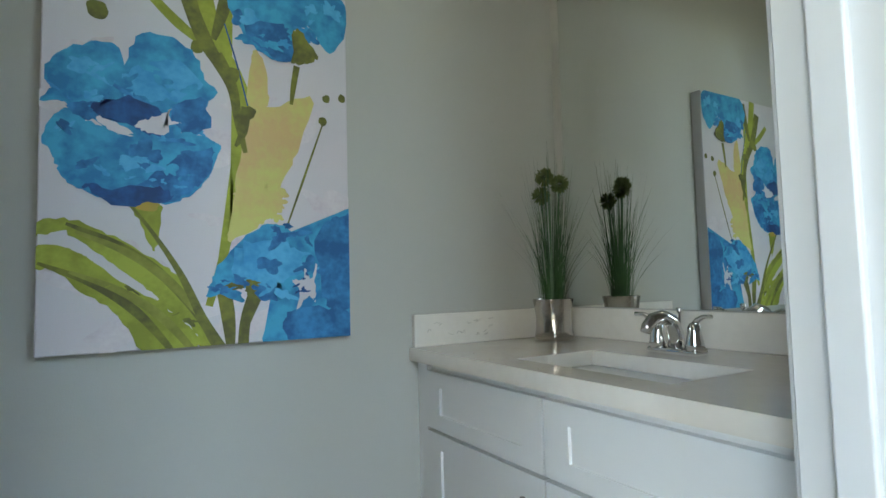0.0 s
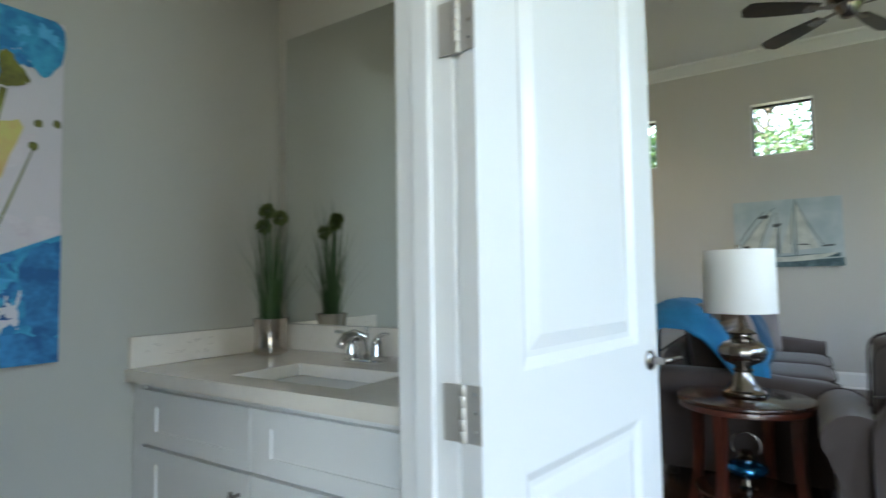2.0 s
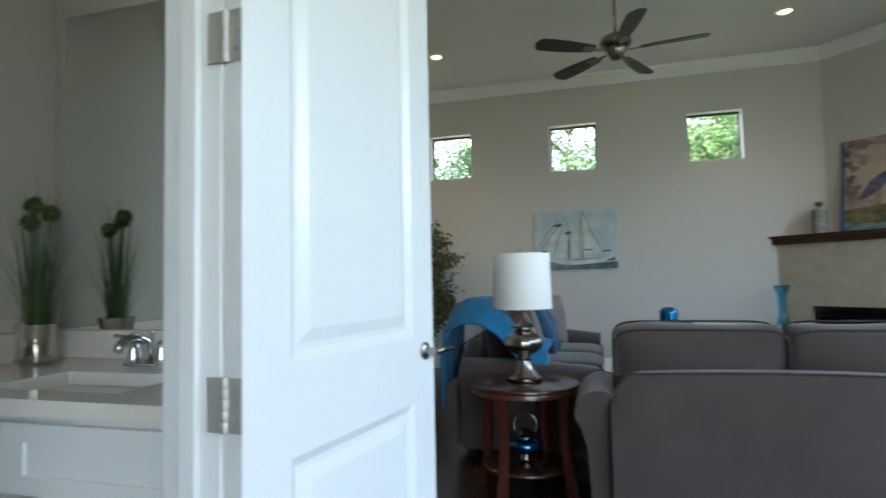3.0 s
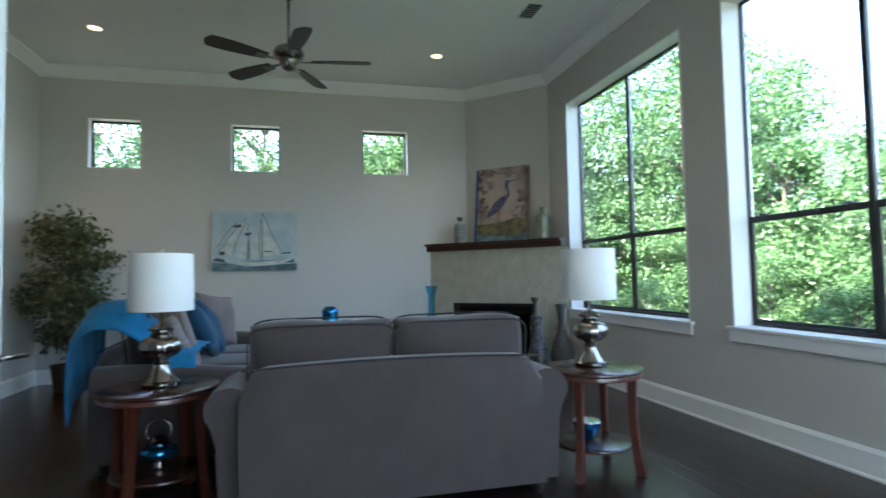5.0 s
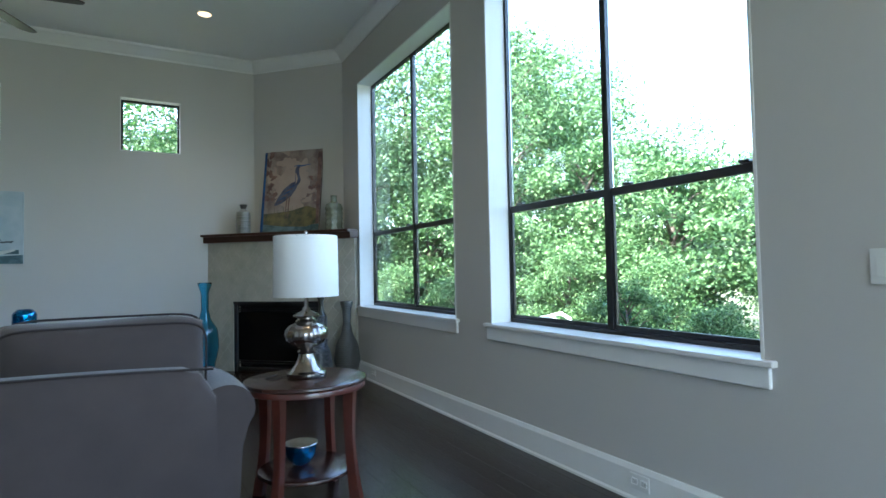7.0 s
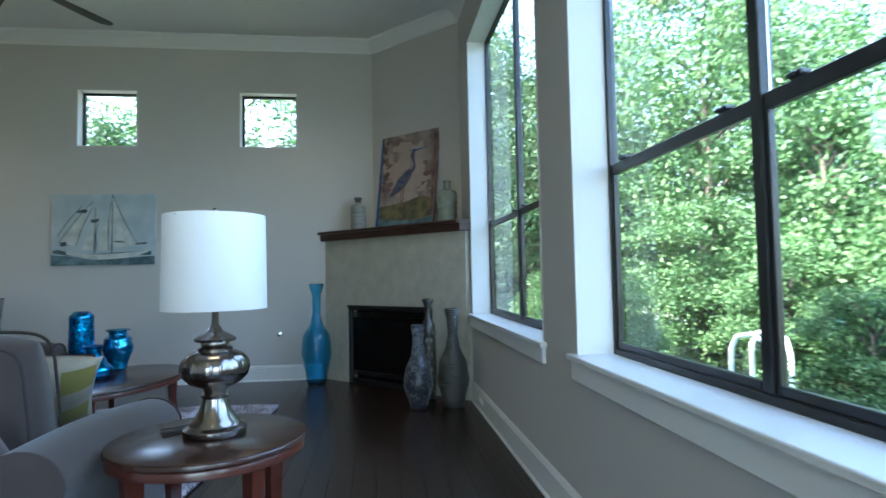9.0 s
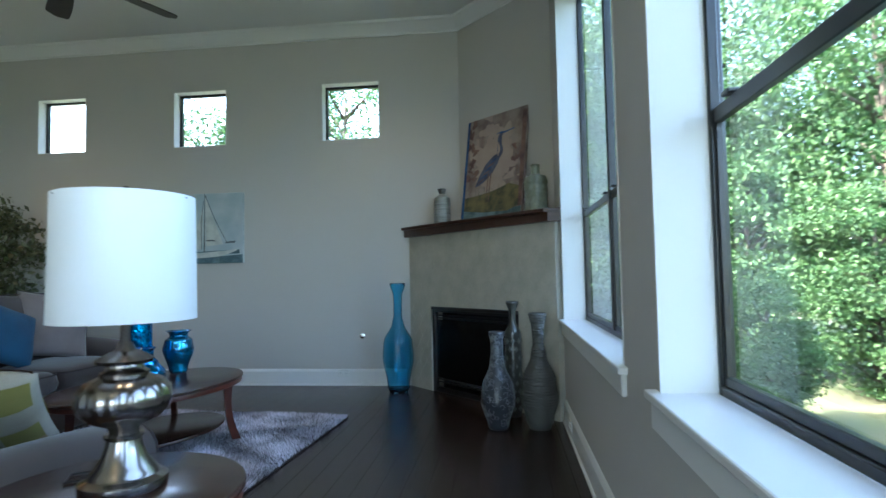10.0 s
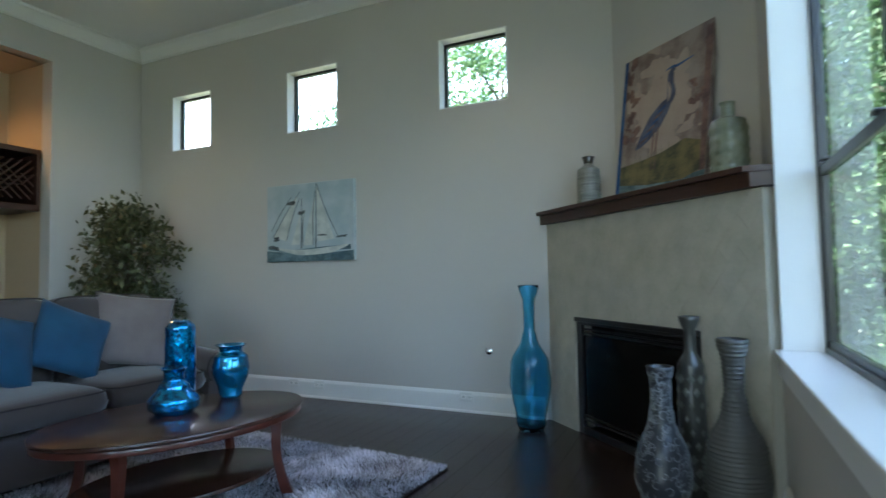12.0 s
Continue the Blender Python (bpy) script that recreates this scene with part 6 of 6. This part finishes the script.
for x in (3.138, 1.666, 1.371):
    plate("wall_outlet", "white wall outlet set sideways in the baseboard", pose(x, Y_FAR - 0.021, 0.125), 0.115, 0.072, "outlet")
for y in (2.62, 6.02):
    plate("wall_outlet", "white wall outlet set sideways in the baseboard", pose(X_WIN - 0.021, y, 0.098, 0, 0, -90), 0.115, 0.072, "outlet")
plate("light_switch", "white double rocker light switch plate on the wall", pose(X_WIN - 0.001, 1.585, 1.105, 0, 0, -90), 0.116, 0.116, "switch")
gv_ = thing("gas_valve", "small chrome gas key valve on the wall", "valve", pose(3.335, Y_FAR - 0.001, 0.498, 90, 0, 0))
part("flange", lathe([(0.028, 0), (0.028, 0.003), (0.018, 0.008), (0.009, 0.010)], 28), CHROME, gv_, "", True, 40)
part("stem", lathe([(0.008, 0.008), (0.008, 0.028), (0.005, 0.030)], 18), CHROME, gv_, "", True, 40)

# ---- bar niche ----
NICHE = material("warm_beige_paint", (0.50, 0.38, 0.25), 0.75, scale=1.5, grain=200, bump=0.1, mix=0.12)
bm = bmesh.new()
put_box(bm, (-1.72, 4.24, 0), (-1.60, 7.0, Z_CEIL + 0.1))
put_box(bm, (-1.60, 6.842, 0), (-0.96, 7.0, Z_CEIL + 0.1))
put_box(bm, (-1.60, 4.24, 0), (-0.96, 4.398, Z_CEIL + 0.1))
tagged(part("wall_niche", bm, NICHE), "warm beige niche walls around the bar", "wall", kind="structure")
tagged(part("ceiling_niche", box((-1.60, 4.398, 3.30), (-0.96, 6.842, 3.36)), NICHE), "beige niche ceiling", "ceiling", kind="structure")
bar = thing("wine_cabinet", "dark wood wall cabinet with lattice wine rack", "cabinet")
CW0, CW1, CZ0, CZ1, CX = 4.42, 6.83, 1.815, 2.425, -0.99
bm = bmesh.new()
put_box(bm, (-1.598, CW0, CZ0), (CX, CW1, CZ0 + 0.06), 0.003, 1)
put_box(bm, (-1.598, CW0, CZ1 - 0.05), (CX, CW1, CZ1), 0.003, 1)
put_box(bm, (-1.598, CW0, CZ0 + 0.06), (-1.57, CW1, CZ1 - 0.05))
for y in (CW0, 5.2, 6.0, CW1 - 0.035):
    put_box(bm, (-1.57, y, CZ0 + 0.06), (CX, y + 0.035, CZ1 - 0.05), 0.002, 1)
part("carcass", bm, MANTELWOOD, bar)
rack = part("wine_rack", box((-1.565, 6.036, CZ0 + 0.061), (-1.55, 6.794, CZ1 - 0.051)), MANTELWOOD, bar)
for k in range(9):
    for s in (-1, 1):
        c = pose(-1.20, 6.10 + k * 0.08, (CZ0 + CZ1) / 2, 45 * s, 0, 0)
        half = min(0.27, abs(6.80 - (6.10 + k * 0.08)) * 1.35, abs((6.10 + k * 0.08) - 6.03) * 1.35 + 0.02)
        part("lattice_slat", box((-0.30, -0.006, -half), (0.16 - 0.003 * s, 0.006, half), 0, 1, c), MANTELWOOD, rack)
nl = thing("recessed_light", "lit recessed ceiling downlight in the bar niche", "ceiling light", pose(-1.25, 6.0, 3.30), group="recessed ceiling lights")
part("trim_ring", lathe([(0.062, -0.001), (0.064, -0.005), (0.080, -0.006), (0.086, -0.003), (0.086, -0.0005)], 40), TRIM, nl, "", True, 40)
part("lens", lathe([(0.001, -0.0035), (0.062, -0.0035), (0.062, -0.001)], 36), LAMPGLOW, nl, "glowing warm lens")
sp = new("niche_lamp", bpy.data.lights.new("niche_lamp", 'SPOT'))
sp.data.energy, sp.data.color, sp.data.spot_size, sp.data.spot_blend, sp.data.shadow_soft_size = NICHE_W, (1.0, 0.52, 0.22), radians(140), 0.8, 0.05
sp.matrix_world = look((-1.25, 6.0, 3.285), (-1.25, 6.001, 0))


# ---- leaves ----
def leaf_material(name, c0, c1, c2, rough=0.65, through_=0.3):
    m = bpy.data.materials.new(name)
    m.use_nodes = True
    t = m.node_tree
    p = t.nodes["Principled BSDF"]
    p.inputs["Roughness"].default_value = rough
    g = t.nodes.new("ShaderNodeNewGeometry")
    r = t.nodes.new("ShaderNodeValToRGB")
    r.color_ramp.elements[0].color, r.color_ramp.elements[1].color = (*c0, 1), (*c2, 1)
    e = r.color_ramp.elements.new(0.5)
    e.color = (*c1, 1)
    t.links.new(g.outputs["Random Per Island"], r.inputs[0])
    t.links.new(r.outputs[0], p.inputs["Base Color"])
    if through_:
        tr = t.nodes.new("ShaderNodeBsdfTranslucent")
        mx = t.nodes.new("ShaderNodeMixShader")
        mx.inputs[0].default_value = through_
        t.links.new(r.outputs[0], tr.inputs[0])
        t.links.new(p.outputs[0], mx.inputs[1])
        t.links.new(tr.outputs[0], mx.inputs[2])
        t.links.new(mx.outputs[0], t.nodes["Material Output"].inputs[0])
    return m


def leaf_mesh(name, centres, rng, size, mat, droop=0.3):
    """One small folded leaf of four corners at each centre."""
    n = len(centres)
    d = rng.normal(0, 1, (n, 3))
    d[:, 2] -= droop
    d /= np.linalg.norm(d, axis=1)[:, None]
    s = np.cross(d, rng.normal(0, 1, (n, 3)))
    s /= np.linalg.norm(s, axis=1)[:, None]
    L = rng.uniform(size[0], size[1], n)[:, None]
    w = L * 0.27
    nn = np.cross(d, s)
    v = np.empty((n, 4, 3))
    v[:, 0] = centres
    v[:, 1] = centres + d * L * 0.45 + s * w
    v[:, 2] = centres + d * L - nn * L * 0.12
    v[:, 3] = centres + d * L * 0.45 - s * w
    me = bpy.data.meshes.new(name)
    i = np.arange(n) * 4
    tri = np.concatenate([np.stack([i, i + 1, i + 2], 1), np.stack([i, i + 2, i + 3], 1)])
    me.from_pydata(v.reshape(-1, 3).tolist(), [], tri.tolist())
    me.materials.append(mat)
    return me


FICUSLEAF = leaf_material("ficus_leaf", (0.035, 0.05, 0.016), (0.06, 0.08, 0.028), (0.20, 0.20, 0.11), 0.4, 0.15)
fic = thing("ficus_tree", "bushy artificial ficus tree with variegated leaves behind the sofa", "plant", pose(-0.33, 7.30, 0))
part("pot", lathe([(0.11, 0), (0.12, 0.02), (0.15, 0.26), (0.16, 0.28), (0.145, 0.28), (0.13, 0.24), (0.001, 0.24)], 32), material("dark_wicker", (0.05, 0.03, 0.02), 0.8, scale=40, grain=90, bump=0.6), fic, "dark wicker pot", True, 50)
rng = np.random.RandomState(21)
tr_ = part("trunk", tube([(0, 0, 0.2), (0.02, 0.01, 0.6), (-0.01, 0.0, 1.0), (0.02, 0.0, 1.45)], lambda k: 0.020 - 0.009 * k, 10), BARK, fic, "", True)
cs = []
for k in range(70):
    z = rng.uniform(0.55, 1.86)
    R = 0.46 * math.sin(math.pi * min(max((z - 0.35) / 1.62, 0.03), 0.97)) ** 0.7
    a_ = rng.uniform(0, 6.283)
    r = R * rng.uniform(0.35, 1.0)
    tip = np.array([r * math.cos(a_), r * math.sin(a_) * 0.9, z])
    part("twig", tube([(0.01, 0, max(z - 0.30, 0.4)), tuple(tip * (0.5, 0.5, 1) - (0, 0, 0.06)), tuple(tip)], lambda q: 0.006 - 0.004 * q, 5), BARK, tr_)
    cs.append(tip + rng.normal(0, 1, (70, 3)) * (0.085, 0.085, 0.07))
ob = new("foliage", leaf_mesh("foliage", np.concatenate(cs), rng, (0.045, 0.085), FICUSLEAF, 0.7))
ob.parent = fic
tagged(ob, "small variegated green leaves", kind="stuff")

# ---- outside ----
Z_OUT = -0.45
gm = bmesh.new()
bmesh.ops.create_grid(gm, x_segments=40, y_segments=40, size=400)
for v_ in gm.verts:
    v_.co.z = Z_OUT
tagged(part("ground", gm, GRASSGROUND), "shaded lawn and soil outside the house", "ground", kind="structure")
LEAF = [leaf_material("tree_leaf_light", (0.020, 0.060, 0.018), (0.045, 0.115, 0.030), (0.12, 0.20, 0.075)),
        leaf_material("tree_leaf_mid", (0.014, 0.042, 0.015), (0.032, 0.085, 0.026), (0.085, 0.15, 0.06))]


def tree(variant, height, seed, leaves, low):
    """A broadleaf tree: tapered trunk, limbs and a loose crown of leaf clumps from low to its top."""
    rg = np.random.RandomState(seed)
    t = thing("tree", "leafy green broadleaf tree outside the windows", "tree", group="garden trees")
    trunk = part("trunk", tube([(0, 0, 0), (0.05, 0.03, height * 0.25), (-0.06, 0.05, height * 0.5), (0.04, -0.04, height * 0.82)], lambda k: 0.13 * (1 - 0.8 * k), 10), BARK, t, "", True)
    clumps = []
    for k in range(64):
        z = rg.uniform(low, 1.0) * height
        R = height * 0.33 * math.sin(math.pi * min(max((z / height - low * 0.6) / (1.08 - low * 0.6), 0.05), 0.96)) ** 0.6
        a_ = k * 2.4 + rg.uniform(-0.5, 0.5)
        r = R * rg.uniform(0.35, 1.0)
        tip = np.array([r * math.cos(a_), r * math.sin(a_), z])
        if k % 2 == 0:
            part("limb", tube([(0.0, 0.0, max(z - 0.30 * r - 0.35, 0.2)), tuple(tip * (0.5, 0.5, 1) - (0, 0, 0.12)), tuple(tip)], lambda q: 0.035 - 0.028 * q, 6), BARK, trunk, "", True)
        s = rg.uniform(0.20, 0.46) * height / 6
        clumps.append(tip + rg.normal(0, 1, (leaves // 64, 3)) * (s, s, s * 0.62))
    pts = np.concatenate(clumps)
    pts = pts[pts[:, 2] > 0.1]
    crown = new("crown", leaf_mesh("crown", pts, rg, (0.06, 0.125), LEAF[variant]))
    crown.parent = t
    tagged(crown, "loose crown of small leaves", kind="stuff")
    return t


t0, t1, t2 = tree(0, 6.6, 31, 30000, 0.10), tree(1, 5.2, 32, 30000, 0.05), tree(0, 4.0, 33, 28000, 0.02)
rnd = random.Random(17)
spots = []
for x, y, s, k in ((10.5, 11.2, 1.05, 0), (9.6, 14.5, 1.15, 0), (12.5, 8.2, 0.85, 1), (10.2, 6.4, 0.80, 2), (12.6, 4.6, 0.78, 2), (14.2, 6.6, 0.74, 1), (10.8, 8.8, 0.95, 2), (14.8, 2.4, 0.66, 1), (11.6, 2.0, 0.72, 2), (8.4, 11.0, 0.80, 2), (7.3, 12.4, 0.95, 1), (6.9, 15.2, 1.1, 0), (8.9, 12.6, 0.9, 1),
                   (13.6, 13.0, 1.2, 0), (17.5, 9.0, 0.75, 0), (18.0, 4.0, 0.72, 1), (16.5, 17.0, 1.2, 0), (7.6, 17.5, 1.1, 0), (12.0, -0.6, 0.75, 1), (9.2, 9.4, 0.62, 2), (11.0, 4.2, 0.62, 2),
                   (1.2, 14.5, 1.05, 0), (4.4, 13.6, 1.05, 0), (-2.0, 14.0, 1.0, 1), (6.2, 15.8, 1.2, 0), (-5.2, 17.0, 0.8, 1), (3.0, 18.5, 1.2, 1)):
    spots.append((x, y, s, k))
first = {0: t0, 1: t1, 2: t2}
used = set()
for x, y, s, k in spots:
    m = pose(x, y, Z_OUT, 0, 0, rnd.uniform(0, 360)) @ Matrix.Scale(s, 4)
    if k not in used:
        used.add(k)
        first[k].matrix_world = m
    else:
        c = copy_thing(first[k], m)
        c.matrix_world = m
for x, y, s in ((7.3, 3.6, 0.30), (7.6, 4.9, 0.34), (7.2, 2.4, 0.28), (8.9, 5.6, 0.40), (7.4, 8.2, 0.36), (9.0, 3.6, 0.42), (9.2, 7.6, 0.45), (7.0, 9.6, 0.40), (8.6, 1.6, 0.42)):
    m = pose(x, y, Z_OUT, 0, 0, rnd.uniform(0, 360)) @ Matrix.Scale(s, 4)
    c = copy_thing(first[2], m)
    c.matrix_world = m
    c.name = "shrub"
    tagged(c, "low leafy green shrub below the windows", "shrub", "garden shrubs")
# pool ladder and water
lad = thing("pool_ladder", "white pool ladder handrails outside the window", "ladder", pose(8.05, 6.75, Z_OUT, 0, 0, 30))
for x in (-0.22, 0.22):
    part("handrail", tube([(x, -0.28, 0.0), (x, -0.28, 0.70), (x, -0.24, 0.86), (x, -0.12, 0.93), (x, 0.02, 0.90), (x, 0.08, 0.78), (x, 0.10, 0.0)], 0.024, 12), PLASTICWHITE, lad, "", True)
for z in (0.05, 0.28):
    part("rung", tube([(-0.22, 0.09, z), (0.22, 0.09, z)], 0.02, 10), PLASTICWHITE, lad, "", True)
pool = thing("water", "pale blue swimming pool water", "pool", kind="structure")
part("surface", box((7.5, 6.0, Z_OUT + 0.01), (8.45, 7.3, Z_OUT + 0.03)), material("pool_water", (0.12, 0.42, 0.48), 0.08, mix=0.1), pool)

# ---- floor planks ----
rnd = random.Random(2)
lengths = (1.5, 1.9, 2.3)
shared = {}
for L in lengths:
    bm = bmesh.new()
    e = 0.0012
    top = [bm.verts.new(p) for p in ((e, e, 0), (0.127 - e, e, 0), (0.127 - e, L - e, 0), (e, L - e, 0))]
    low = [bm.verts.new(p) for p in ((0.0002, 0.0002, -0.0015), (0.1268, 0.0002, -0.0015), (0.1268, L - 0.0002, -0.0015), (0.0002, L - 0.0002, -0.0015))]
    bot = [bm.verts.new((v_.co.x, v_.co.y, -0.011)) for v_ in low]
    bm.faces.new(top)
    for a_, b_ in ((top, low), (low, bot)):
        for i in range(4):
            bm.faces.new((a_[i], a_[(i + 1) % 4], b_[(i + 1) % 4], b_[i]))
    bmesh.ops.recalc_face_normals(bm, faces=bm.faces)
    me = bpy.data.meshes.new("plank")
    bm.to_mesh(me)
    bm.free()
    me.materials.append(FLOORWOOD)
    shared[L] = me
x = -1.60
while x < X_WIN:
    y = 7.80 + rnd.uniform(0, 0.12)
    while y > -2.6:
        L = rnd.choice(lengths)
        y -= L
        if (x < PX0 - 0.23 and y + L < 2.2) or (x < -0.95 and y + L < 4.3):
            continue
        p = new("plank", shared[L])
        p.location = (x, y, 0)
        p.parent = floor
    x += 0.127
